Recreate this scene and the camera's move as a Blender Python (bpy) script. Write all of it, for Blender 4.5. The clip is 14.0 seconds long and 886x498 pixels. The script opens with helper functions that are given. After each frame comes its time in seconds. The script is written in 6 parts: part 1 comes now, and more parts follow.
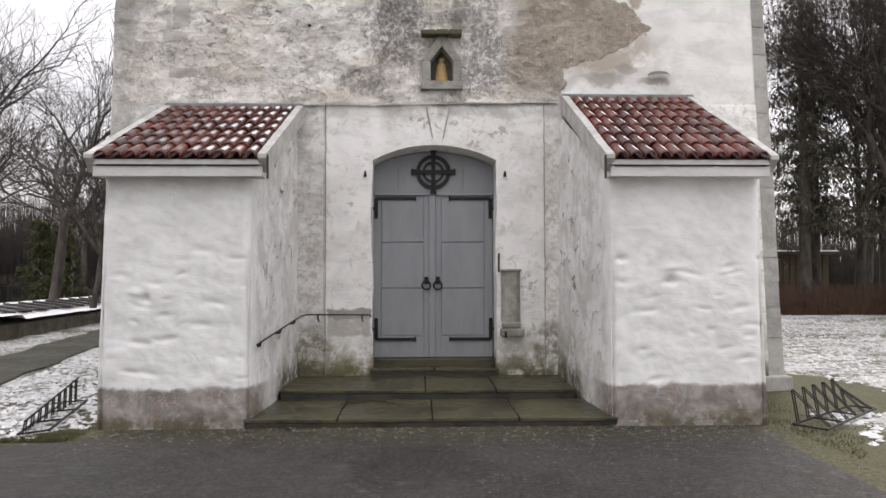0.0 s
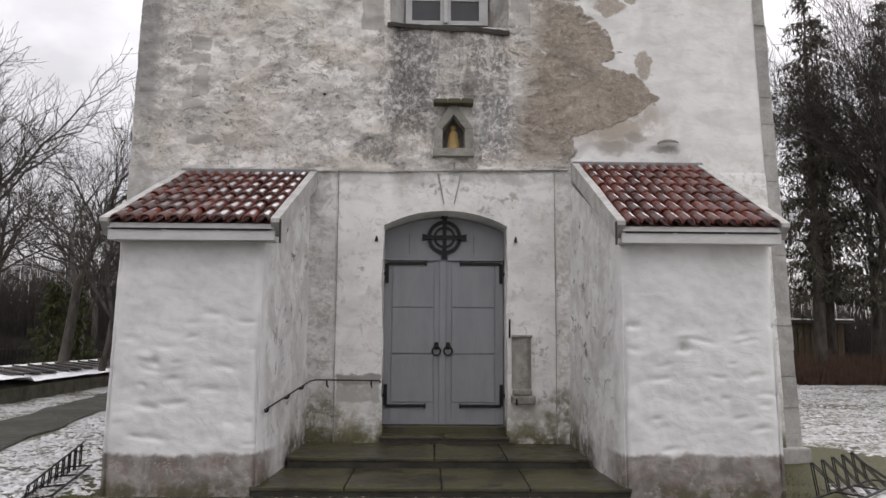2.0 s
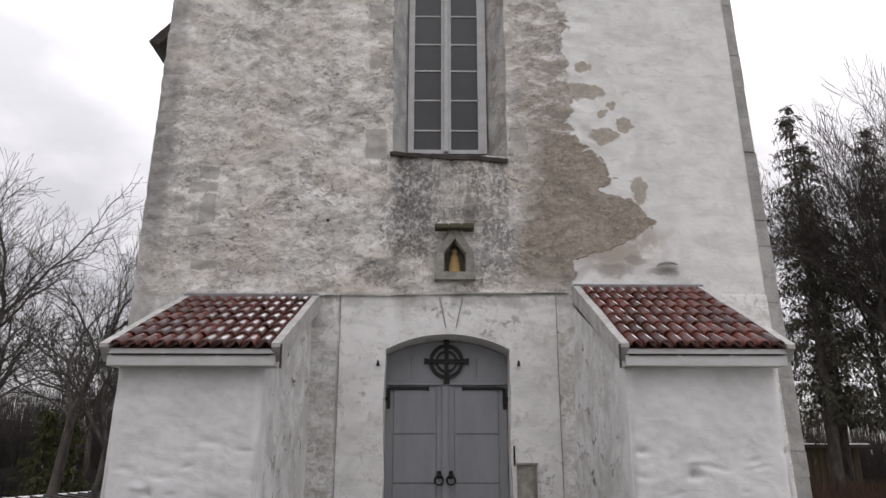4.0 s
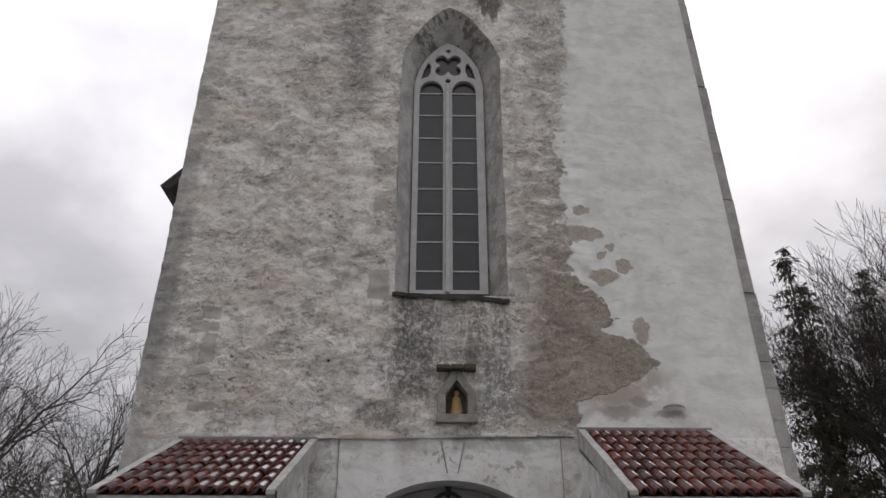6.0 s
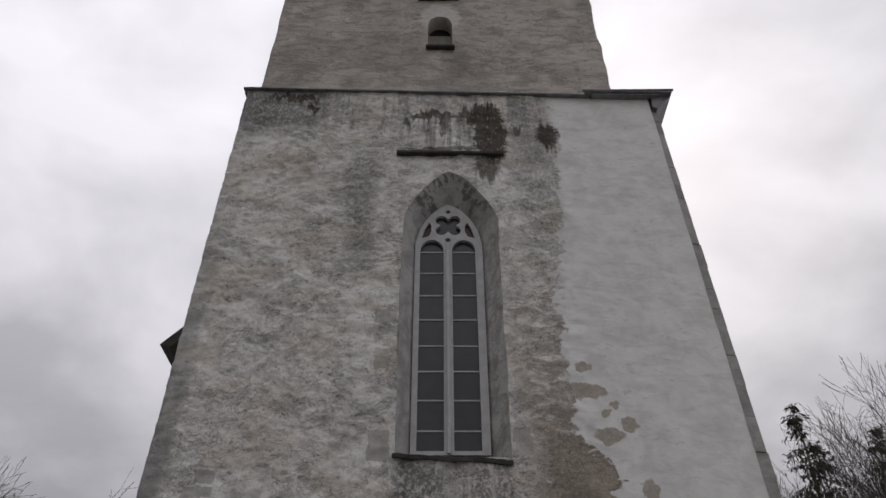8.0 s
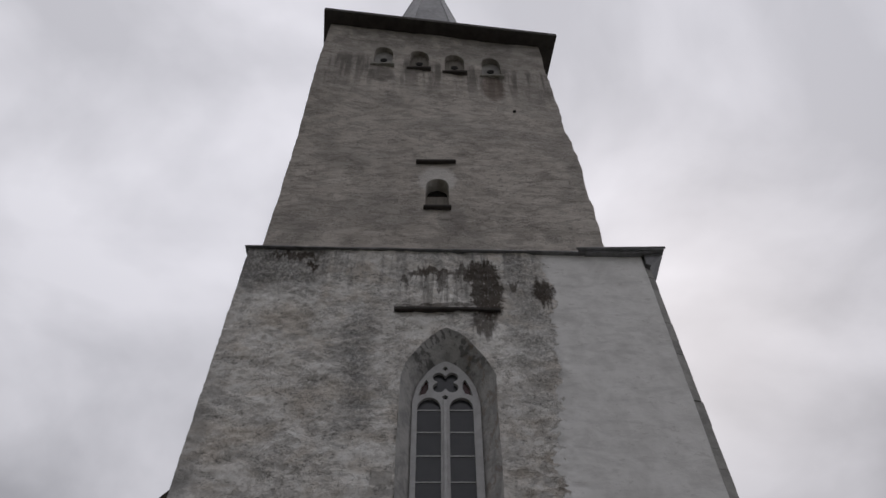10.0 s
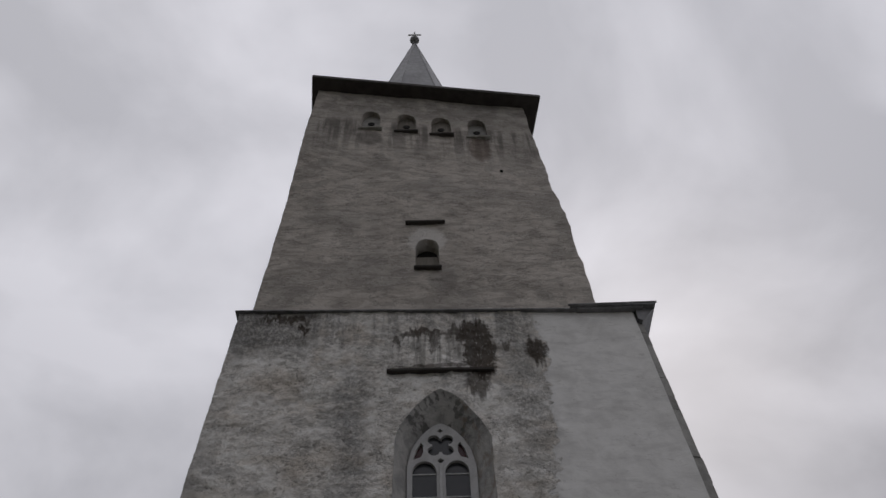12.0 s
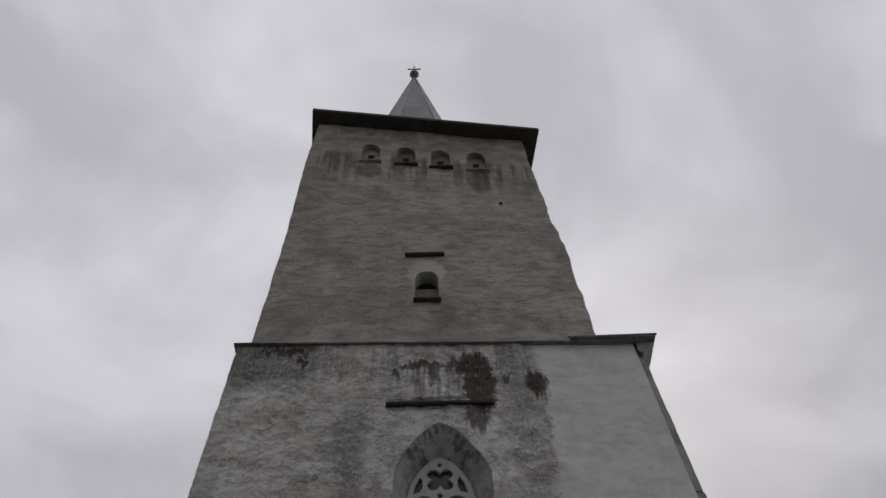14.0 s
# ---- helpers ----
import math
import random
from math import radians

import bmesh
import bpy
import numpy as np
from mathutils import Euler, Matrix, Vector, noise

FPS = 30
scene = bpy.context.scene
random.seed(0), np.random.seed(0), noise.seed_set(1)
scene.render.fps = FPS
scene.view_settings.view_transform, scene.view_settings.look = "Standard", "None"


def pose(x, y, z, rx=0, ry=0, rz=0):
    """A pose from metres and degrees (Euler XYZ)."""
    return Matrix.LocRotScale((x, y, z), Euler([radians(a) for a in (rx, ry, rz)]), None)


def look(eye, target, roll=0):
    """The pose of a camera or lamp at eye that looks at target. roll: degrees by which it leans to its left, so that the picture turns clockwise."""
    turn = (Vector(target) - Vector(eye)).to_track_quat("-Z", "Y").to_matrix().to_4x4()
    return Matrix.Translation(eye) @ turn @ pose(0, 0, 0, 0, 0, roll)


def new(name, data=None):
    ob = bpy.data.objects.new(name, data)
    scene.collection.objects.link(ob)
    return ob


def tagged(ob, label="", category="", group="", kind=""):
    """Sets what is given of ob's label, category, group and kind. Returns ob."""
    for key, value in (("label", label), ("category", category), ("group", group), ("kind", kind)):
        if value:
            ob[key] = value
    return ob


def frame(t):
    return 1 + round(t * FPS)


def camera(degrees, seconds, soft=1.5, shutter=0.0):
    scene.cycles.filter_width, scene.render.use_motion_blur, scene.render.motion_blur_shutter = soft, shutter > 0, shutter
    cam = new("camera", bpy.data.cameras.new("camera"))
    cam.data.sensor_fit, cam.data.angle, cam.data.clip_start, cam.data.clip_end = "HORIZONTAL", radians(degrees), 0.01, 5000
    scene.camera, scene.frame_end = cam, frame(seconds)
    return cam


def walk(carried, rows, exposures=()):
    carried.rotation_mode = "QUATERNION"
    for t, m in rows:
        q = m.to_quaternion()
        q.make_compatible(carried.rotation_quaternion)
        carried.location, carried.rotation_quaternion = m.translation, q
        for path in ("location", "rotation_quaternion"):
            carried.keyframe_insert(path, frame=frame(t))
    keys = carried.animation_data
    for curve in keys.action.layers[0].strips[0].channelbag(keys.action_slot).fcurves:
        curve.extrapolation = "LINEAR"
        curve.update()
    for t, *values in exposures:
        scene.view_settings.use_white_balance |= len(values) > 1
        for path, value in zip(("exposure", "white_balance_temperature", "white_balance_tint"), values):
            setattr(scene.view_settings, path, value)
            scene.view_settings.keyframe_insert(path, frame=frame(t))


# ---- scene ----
cam = camera(60.54, 14.0)
EYE = 1.7
PATH = [
    (0.0, -1.743, 2.036, 0.114), (0.5, -1.396, 2.419, 0.058), (1.0, -1.26, 3.785, 0.052), (1.5, -1.096, 5.259, -0.301),
    (2.0, -0.972, 6.956, -0.39), (2.5, -0.819, 8.629, -0.176), (3.0, -0.795, 11.037, -0.084), (5.5, -0.658, 24.16, -0.03),
    (6.0, -0.68, 26.794, -0.156), (6.5, -1.035, 29.3, -0.236), (7.0, -0.996, 32.17, 0.046), (7.5, -0.565, 35.148, 0.146),
    (8.0, -0.448, 38.608, 0.111), (8.5, -0.499, 41.849, -0.03), (9.0, -0.633, 45.503, -0.371), (11.5, 0.041, 53.77, 1.709),
    (12.0, 0.223, 54.886, 1.779), (12.5, 0.197, 55.762, 1.784), (13.0, 0.229, 56.79, 1.797), (13.5, 0.226, 57.311, 1.747),
    (14.0, 0.215, 57.303, 1.824)]
EXPO = [(0.0, 1.4, 6700, 12), (1.0, 1.2, 6700, 12), (2.0, 1.0, 6650, 12.5), (3.0, 0.98, 6600, 13), (5.5, 0.42, 6600, 13), (6.5, 0.16, 6600, 13), (9.0, -0.38, 6450, 13), (11.5, -0.68, 6400, 12.5), (14.0, -0.76, 6400, 12.5)]
walk(cam, [(t, pose(0, 0, EYE, 90 + p, r, yw)) for t, yw, p, r in PATH], EXPO)

# ---- light: overcast sky, weak sun behind the tower ----
SUN_EL, SUN_AZ = 42.0, 24.0   # degrees; azimuth from +y towards +x


def make_world():
    w = bpy.data.worlds.new("overcast_sky")
    scene.world = w
    w.use_nodes = True
    nt = w.node_tree
    nt.nodes.clear()
    n, l = nt.nodes.new, nt.links.new
    out, bg = n("ShaderNodeOutputWorld"), n("ShaderNodeBackground")
    sky = n("ShaderNodeTexSky")
    sky.sky_type, sky.sun_disc = "NISHITA", False
    sky.sun_elevation, sky.sun_rotation = radians(SUN_EL), radians(SUN_AZ)
    co = n("ShaderNodeTexCoord")
    sep = n("ShaderNodeSeparateXYZ")
    l(co.outputs["Generated"], sep.inputs[0])
    up = n("ShaderNodeMath")
    up.operation = "ADD"
    up.inputs[1].default_value = 0.35
    l(sep.outputs[2], up.inputs[0])
    mx = n("ShaderNodeMath")
    mx.operation = "MAXIMUM"
    mx.inputs[1].default_value = 0.2
    l(up.outputs[0], mx.inputs[0])
    dv = n("ShaderNodeVectorMath")
    dv.operation = "DIVIDE"
    cb = n("ShaderNodeCombineXYZ")
    for i in range(3):
        l(mx.outputs[0], cb.inputs[i])
    l(co.outputs["Generated"], dv.inputs[0])
    l(cb.outputs[0], dv.inputs[1])
    noi = n("ShaderNodeTexNoise")
    noi.inputs["Scale"].default_value, noi.inputs["Detail"].default_value = 3.6, 6
    noi.inputs["Roughness"].default_value, noi.inputs["Distortion"].default_value = 0.47, 0.25
    l(dv.outputs[0], noi.inputs["Vector"])
    ramp = n("ShaderNodeValToRGB")
    ramp.color_ramp.elements[0].position, ramp.color_ramp.elements[0].color = 0.365, (0.65, 0.645, 0.665, 1)
    ramp.color_ramp.elements[1].position, ramp.color_ramp.elements[1].color = 0.645, (0.985, 0.975, 1.005, 1)
    l(noi.outputs["Fac"], ramp.inputs[0])
    # brighter cloud round the veiled sun
    sd = Vector((math.sin(radians(SUN_AZ)) * math.cos(radians(SUN_EL)), math.cos(radians(SUN_AZ)) * math.cos(radians(SUN_EL)), math.sin(radians(SUN_EL))))
    dot = n("ShaderNodeVectorMath")
    dot.operation = "DOT_PRODUCT"
    dot.inputs[1].default_value = sd
    l(co.outputs["Generated"], dot.inputs[0])
    pw = n("ShaderNodeMapRange")
    pw.interpolation_type = "SMOOTHERSTEP"
    for k, v in (("From Min", 0.97), ("From Max", 1.0), ("To Min", 0.0), ("To Max", 0.03)):
        pw.inputs[k].default_value = v
    l(dot.outputs["Value"], pw.inputs["Value"])
    add = n("ShaderNodeMix")
    add.data_type, add.blend_type = "RGBA", "ADD"
    add.inputs[0].default_value = 1.0
    l(ramp.outputs[0], add.inputs[6])
    l(pw.outputs[0], add.inputs[7])
    s5 = n("ShaderNodeMix")
    s5.data_type, s5.blend_type = "RGBA", "MULTIPLY"
    s5.inputs[0].default_value = 1.0
    s5.inputs[7].default_value = (0.014, 0.0138, 0.0135, 1)
    l(sky.outputs[0], s5.inputs[6])
    a2 = n("ShaderNodeMix")
    a2.data_type, a2.blend_type = "RGBA", "ADD"
    a2.inputs[0].default_value = 1.0
    l(add.outputs[2], a2.inputs[6])
    l(s5.outputs[2], a2.inputs[7])
    # overcast: brighter on the sun's side of the sky, duller behind
    grad = n("ShaderNodeMapRange")
    grad.interpolation_type = "SMOOTHSTEP"
    for k, v in (("From Min", -0.75), ("From Max", 0.55), ("To Min", 0.72), ("To Max", 0.90)):
        grad.inputs[k].default_value = v
    l(dot.outputs["Value"], grad.inputs["Value"])
    g2 = n("ShaderNodeMix")
    g2.data_type, g2.blend_type = "RGBA", "MULTIPLY"
    g2.inputs[0].default_value = 1.0
    l(a2.outputs[2], g2.inputs[6])
    l(grad.outputs[0], g2.inputs[7])
    # and brighter overhead than near the horizon
    zen = n("ShaderNodeMapRange")
    zen.interpolation_type = "SMOOTHSTEP"
    for k, v in (("From Min", 0.1), ("From Max", 0.96), ("To Min", 0.47), ("To Max", 1.27)):
        zen.inputs[k].default_value = v
    l(sep.outputs[2], zen.inputs["Value"])
    g3 = n("ShaderNodeMix")
    g3.data_type, g3.blend_type = "RGBA", "MULTIPLY"
    g3.inputs[0].default_value = 1.0
    l(g2.outputs[2], g3.inputs[6])
    l(zen.outputs[0], g3.inputs[7])
    l(g3.outputs[2], bg.inputs[0])
    bg.inputs[1].default_value = 1.05
    l(bg.outputs[0], out.inputs[0])
    sun = new("sun", bpy.data.lights.new("sun", "SUN"))
    sun.data.energy, sun.data.angle, sun.data.color = 0.6, radians(16), (1.0, 0.97, 0.92)
    sun.matrix_world = look(sd * 60, (0, 0, 0))


make_world()


# ---- materials ----
class Nodes:
    """Short hand for building one node material."""

    def __init__(self, name, rough=0.8, metal=0.0, spec=0.4):
        self.m = bpy.data.materials.new(name)
        self.m.use_nodes = True
        self.t = self.m.node_tree
        self.b = self.t.nodes["Principled BSDF"]
        self.b.inputs["Roughness"].default_value, self.b.inputs["Metallic"].default_value = rough, metal
        self.b.inputs["Specular IOR Level"].default_value = spec
        co = self.add("ShaderNodeTexCoord")
        self.pos = co.outputs["Object"]
        s = self.add("ShaderNodeSeparateXYZ")
        self.link(self.pos, s.inputs[0])
        self.x, self.y, self.z = s.outputs

    def add(self, kind):
        return self.t.nodes.new(kind)

    def link(self, a, b):
        self.t.links.new(a, b)

    def put(self, sock, v):
        if hasattr(v, "is_output"):
            self.link(v, sock)
        elif isinstance(v, (int, float)):
            sock.default_value = v
        else:
            sock.default_value = (*v, 1) if len(v) == 3 and sock.type == "RGBA" else v

    def math(self, op, a, b=0.0, c=0.0):
        k = self.add("ShaderNodeMath")
        k.operation = op
        for i, v in enumerate((a, b, c)):
            self.put(k.inputs[i], v)
        return k.outputs[0]

    def noise(self, scale, detail=4.0, rough=0.55, dist=0.0, vec=None, stretch=None):
        k = self.add("ShaderNodeTexNoise")
        for key, v in (("Scale", scale), ("Detail", detail), ("Roughness", rough), ("Distortion", dist)):
            k.inputs[key].default_value = v
        vec = vec or self.pos
        if stretch:
            mp = self.add("ShaderNodeMapping")
            mp.inputs["Scale"].default_value = stretch
            self.link(vec, mp.inputs[0])
            vec = mp.outputs[0]
        self.link(vec, k.inputs["Vector"])
        return k.outputs["Fac"]

    def voronoi(self, scale, feature="F1", stretch=None):
        k = self.add("ShaderNodeTexVoronoi")
        k.feature = feature
        k.inputs["Scale"].default_value = scale
        vec = self.pos
        if stretch:
            mp = self.add("ShaderNodeMapping")
            mp.inputs["Scale"].default_value = stretch
            self.link(vec, mp.inputs[0])
            vec = mp.outputs[0]
        self.link(vec, k.inputs["Vector"])
        return k.outputs["Distance"]

    def step(self, v, lo, hi, a=0.0, b=1.0):
        k = self.add("ShaderNodeMapRange")
        k.interpolation_type = "SMOOTHSTEP"
        for key, val in (("Value", v), ("From Min", lo), ("From Max", hi), ("To Min", a), ("To Max", b)):
            self.put(k.inputs[key], val)
        return k.outputs[0]

    def mix(self, f, a, b, blend="MIX"):
        k = self.add("ShaderNodeMix")
        k.data_type, k.blend_type = "RGBA", blend
        self.put(k.inputs[0], f)
        self.put(k.inputs[6], a)
        self.put(k.inputs[7], b)
        return k.outputs[2]

    def mul(self, *vs):
        r = vs[0]
        for v in vs[1:]:
            r = self.math("MULTIPLY", r, v)
        return r

    def most(self, *vs):
        r = vs[0]
        for v in vs[1:]:
            r = self.math("MAXIMUM", r, v)
        return r

    def wobble(self, v, scale, amp, detail=4.0):
        return self.math("ADD", v, self.math("MULTIPLY", self.math("SUBTRACT", self.noise(scale, detail), 0.5), amp))

    def blob(self, cx, cz, rx, rz, soft=0.35, wx=None, wz=None):
        """A stain with an uneven edge on an upright wall, by its middle and half sizes in metres."""
        dx = self.math("DIVIDE", self.math("SUBTRACT", wx or self.x, cx), rx)
        dz = self.math("DIVIDE", self.math("SUBTRACT", wz or self.z, cz), rz)
        d = self.math("ADD", self.mul(dx, dx), self.mul(dz, dz))
        return self.step(d, 1 - soft, 1 + soft, 1.0, 0.0)

    def curve(self, v, lo, hi, pts):
        """Piecewise linear value over v in lo..hi; points are (v, value), values 0..10."""
        k = self.add("ShaderNodeValToRGB")
        u = self.math("DIVIDE", self.math("SUBTRACT", v, lo), hi - lo)
        self.link(u, k.inputs[0])
        e = k.color_ramp.elements
        while len(e) < len(pts):
            e.new(0.5)
        for el, (a, b) in zip(e, sorted(pts)):
            el.position = (a - lo) / (hi - lo)
            el.color = (b / 10, b / 10, b / 10, 1)
        return self.math("MULTIPLY", k.outputs[0], 10.0)

    def done(self, color, bump=None, strength=0.3, dist=0.01, rough=None):
        self.put(self.b.inputs["Base Color"], color)
        if rough is not None:
            self.put(self.b.inputs["Roughness"], rough)
        if bump is not None:
            k = self.add("ShaderNodeBump")
            k.inputs["Strength"].default_value, k.inputs["Distance"].default_value = strength, dist
            self.link(bump, k.inputs["Height"])
            self.link(k.outputs[0], self.b.inputs["Normal"])
        return self.m


def simple(name, c1, c2, scale, rough=0.8, metal=0.0, bump=0.3, dist=0.01, spec=0.4, stretch=None, vary=0.0, coat=0.0):
    n = Nodes(name, rough, metal, spec)
    a, b = n.noise(scale, 5, 0.6, 0.3, stretch=stretch), n.noise(scale * 7, 4, stretch=stretch)
    f = n.step(n.math("ADD", n.mul(a, 0.7), n.mul(b, 0.3)), 0.35, 0.65)
    col = n.mix(f, c1, c2)
    if vary:
        oi = n.add("ShaderNodeObjectInfo")
        k = n.add("ShaderNodeHueSaturation")
        n.link(col, k.inputs["Color"])
        n.link(n.math("ADD", n.mul(oi.outputs["Random"], vary), 1 - vary / 2), k.inputs["Value"])
        col = k.outputs[0]
    if coat:
        n.b.inputs["Coat Weight"].default_value, n.b.inputs["Coat Roughness"].default_value = coat, 0.07
    return n.done(col, n.math("ADD", n.mul(a, 0.5), n.mul(b, 0.5)), bump, dist, n.step(b, 0.3, 0.7, max(rough - 0.12, 0.05), min(rough + 0.1, 1)))


def tower_plaster():
    n = Nodes("aged_lime_plaster", 0.92, spec=0.2)
    wx, wz = n.wobble(n.x, 1.3, 0.8, 6), n.wobble(n.z, 1.7, 0.8, 6)
    fx, fz = n.wobble(n.x, 5.0, 0.30, 5), n.wobble(n.z, 4.4, 0.30, 5)
    kx, kz = n.wobble(n.x, 6.0, 0.16, 5), n.wobble(n.z, 6.0, 0.16, 5)
    big, mid, fine, grit = n.noise(0.55, 5, 0.6, 0.4), n.noise(2.6, 6, 0.65, 0.6), n.noise(11, 5, 0.65), n.noise(48, 3, 0.7)

    def rect(cx, cz, hx, hz):
        a = n.math("ABSOLUTE", n.math("SUBTRACT", kx, cx))
        b = n.math("ABSOLUTE", n.math("SUBTRACT", kz, cz))
        return n.mul(n.step(a, hx - 0.015, hx + 0.015, 1.0, 0.0), n.step(b, hz - 0.015, hz + 0.015, 1.0, 0.0))

    def between(v, a, b, soft):
        return n.mul(n.step(v, a - soft, a + soft), n.step(v, b - soft, b + soft, 1.0, 0.0))

    # skins of whitewash flaked off in layers
    lay = n.noise(2.1, 7, 0.62, 0.5, stretch=(1, 1, 1.5))
    chip = n.noise(7.5, 5, 0.62, 0.7, stretch=(1, 1, 1.35))
    l1, l2, l3 = (n.step(lay, a, a + 0.012) for a in (0.43, 0.495, 0.555))
    c1, c2 = n.step(chip, 0.44, 0.465), n.step(chip, 0.545, 0.57)
    old = n.mix(n.step(n.noise(1.0, 6, 0.6, 0.3), 0.36, 0.64), (0.74, 0.70, 0.645), (0.85, 0.825, 0.78))
    old = n.mix(n.mul(n.math("SUBTRACT", 1.0, l1), 0.50), old, (0.42, 0.405, 0.385))
    old = n.mix(n.mul(n.math("SUBTRACT", 1.0, l2), 0.26), old, (0.60, 0.57, 0.53))
    old = n.mix(n.mul(l3, 0.42), old, (0.86, 0.85, 0.825))
    old = n.mix(n.mul(n.math("SUBTRACT", 1.0, c1), 0.42), old, (0.47, 0.45, 0.42))
    old = n.mix(n.mul(c2, 0.40), old, (0.88, 0.87, 0.845))
    # warm and cool drifts
    old = n.mix(n.mul(n.step(n.noise(0.9, 4, 0.55, 0.3, stretch=(1, 1, 1.6)), 0.48, 0.66), 0.46), old, (0.66, 0.575, 0.475))
    old = n.mix(n.mul(n.step(big, 0.47, 0.62), n.step(lay, 0.54, 0.44), 0.45), old, (0.42, 0.415, 0.405))
    # short cracks and hollows below lifted skins, their shade painted in dark
    arc = n.math("ABSOLUTE", n.math("SUBTRACT", n.noise(4.3, 3, 0.55, 1.2, stretch=(1, 1, 1.5)), 0.5))
    scar = n.mul(n.step(arc, 0.006, 0.018, 1.0, 0.0), n.step(n.noise(2.4, 4, 0.6), 0.50, 0.58))
    old = n.mix(n.mul(scar, 0.65), old, (0.24, 0.225, 0.20))
    pits = n.mul(n.step(n.noise(13, 5, 0.66, 0.9, stretch=(0.8, 1, 1.4)), 0.575, 0.63), n.step(lay, 0.55, 0.46))
    old = n.mix(n.mul(pits, 0.72), old, (0.24, 0.225, 0.20))
    old = n.mix(n.mul(n.step(grit, 0.56, 0.72), 0.16), old, (0.27, 0.265, 0.255))
    # smooth cement repairs
    fix = n.most(rect(-3.50, 6.16, 0.15, 0.11), rect(-3.56, 5.92, 0.21, 0.085), rect(-3.47, 5.57, 0.10, 0.22), rect(-3.57, 5.21, 0.17, 0.075),
                 rect(-0.91, 6.66, 0.17, 0.25), rect(-0.90, 9.05, 0.19, 0.14), rect(1.34, 6.72, 0.13, 0.23), rect(-3.45, 4.68, 0.20, 0.08), rect(-0.92, 8.15, 0.14, 0.12))
    old = n.mix(n.mul(fix, 0.75), old, (0.37, 0.355, 0.33))
    # newer white lime on the south part and inside the portal
    bx = n.curve(n.z, 0, 16, [(0, 1.7), (4.2, 1.75), (4.3, 2.1), (4.75, 2.2), (5.0, 2.75), (5.15, 3.25), (5.45, 3.38), (5.7, 3.15), (5.94, 2.64), (6.2, 2.76), (6.44, 2.68), (6.77, 2.24), (7.9, 2.17), (9.2, 2.1), (10.6, 2.26), (12.4, 2.44), (13.9, 2.5), (14.9, 2.4)])
    jag = n.math("ADD", n.math("ADD", n.x, n.mul(n.math("SUBTRACT", n.noise(1.9, 4, 0.6, 0.3, stretch=(1, 1, 1.4)), 0.5), 0.9)), n.mul(n.math("SUBTRACT", n.noise(7.0, 5, 0.65, 0.5), 0.5), 0.40))
    rim = n.math("SUBTRACT", jag, bx)
    newer = n.step(rim, -0.03, 0.03)
    low = n.step(n.wobble(n.z, 3.0, 0.12), 4.18, 4.27, 1.0, 0.0)
    panel = n.mul(low, between(n.x, -1.40, 1.86, 0.03))
    white = n.mix(n.step(n.noise(1.9, 5, 0.6, 0.5), 0.40, 0.7), (0.80, 0.79, 0.77), (0.68, 0.67, 0.65))
    white = n.mix(n.mul(n.step(n.noise(1.5, 4, 0.6, 0.5, stretch=(1, 1, 3.0)), 0.5, 0.64), 0.30), white, (0.52, 0.51, 0.495))
    white = n.mix(n.mul(n.step(n.noise(5, 5, 0.65, 0.7, stretch=(1, 1, 2.0)), 0.60, 0.66), n.step(n.z, 5.2, 7.0), 0.35), white, (0.45, 0.435, 0.41))
    white = n.mix(n.mul(n.step(n.noise(6, 6, 0.7, 0.8), 0.53, 0.66), n.step(n.z, 4.9, 4.2), 0.50), white, (0.44, 0.415, 0.37))
    white = n.mix(n.mul(n.step(n.noise(1.2, 4, 0.6, 0.4), 0.50, 0.62), n.step(n.z, 4.9, 4.2), 0.28), white, (0.56, 0.535, 0.49))
    white = n.mix(n.mul(n.step(arc, 0.003, 0.010, 1.0, 0.0), n.step(n.noise(0.9, 3), 0.50, 0.60), n.step(n.z, 4.6, 4.2), 0.45), white, (0.30, 0.285, 0.26))
    col = n.mix(n.most(newer, low), old, white)
    # brown wash fading over the lime beside the bare render
    wash = n.mul(n.blob(2.70, 5.02, 0.80, 0.42, 0.9, fx, fz), n.step(n.noise(3.0, 6, 0.7, 0.5), 0.32, 0.58))
    col = n.mix(n.mul(wash, n.step(n.z, 4.3, 4.4), 0.9), col, (0.40, 0.35, 0.29))
    # bare brown render beside and below the window
    lft = n.curve(n.z, 0, 16, [(0, 1.25), (4.48, 1.29), (4.8, 1.24), (5.2, 1.35), (5.65, 1.52), (6.2, 1.68), (6.8, 1.68), (7.3, 1.48), (9.2, 1.43), (10.6, 1.49), (11.4, 1.6)])
    band = n.mul(n.step(n.math("SUBTRACT", n.math("ADD", n.mul(wx, 0.5), n.mul(fx, 0.5)), lft), -0.30, 0.16), n.step(rim, -0.03, 0.03, 1.0, 0.0))
    fade = n.curve(n.z, 0, 16, [(4.26, 0), (4.45, 8.0), (5.0, 9.6), (6.6, 9.4), (7.4, 7.2), (8.6, 6.2), (9.6, 4.5), (10.6, 2.2), (12.0, 0)])
    keep = n.step(n.math("ADD", n.noise(2.6, 6, 0.66, 0.5, stretch=(0.8, 1, 1.9)), n.mul(n.math("SUBTRACT", 7.0, n.z), 0.05)), 0.36, 0.47)
    brown = n.mix(n.step(fine, 0.35, 0.7), (0.31, 0.262, 0.212), (0.42, 0.368, 0.308))
    brown = n.mix(n.mul(n.step(n.noise(28, 5, 0.7), 0.55, 0.62), 0.6), brown, (0.55, 0.50, 0.43))
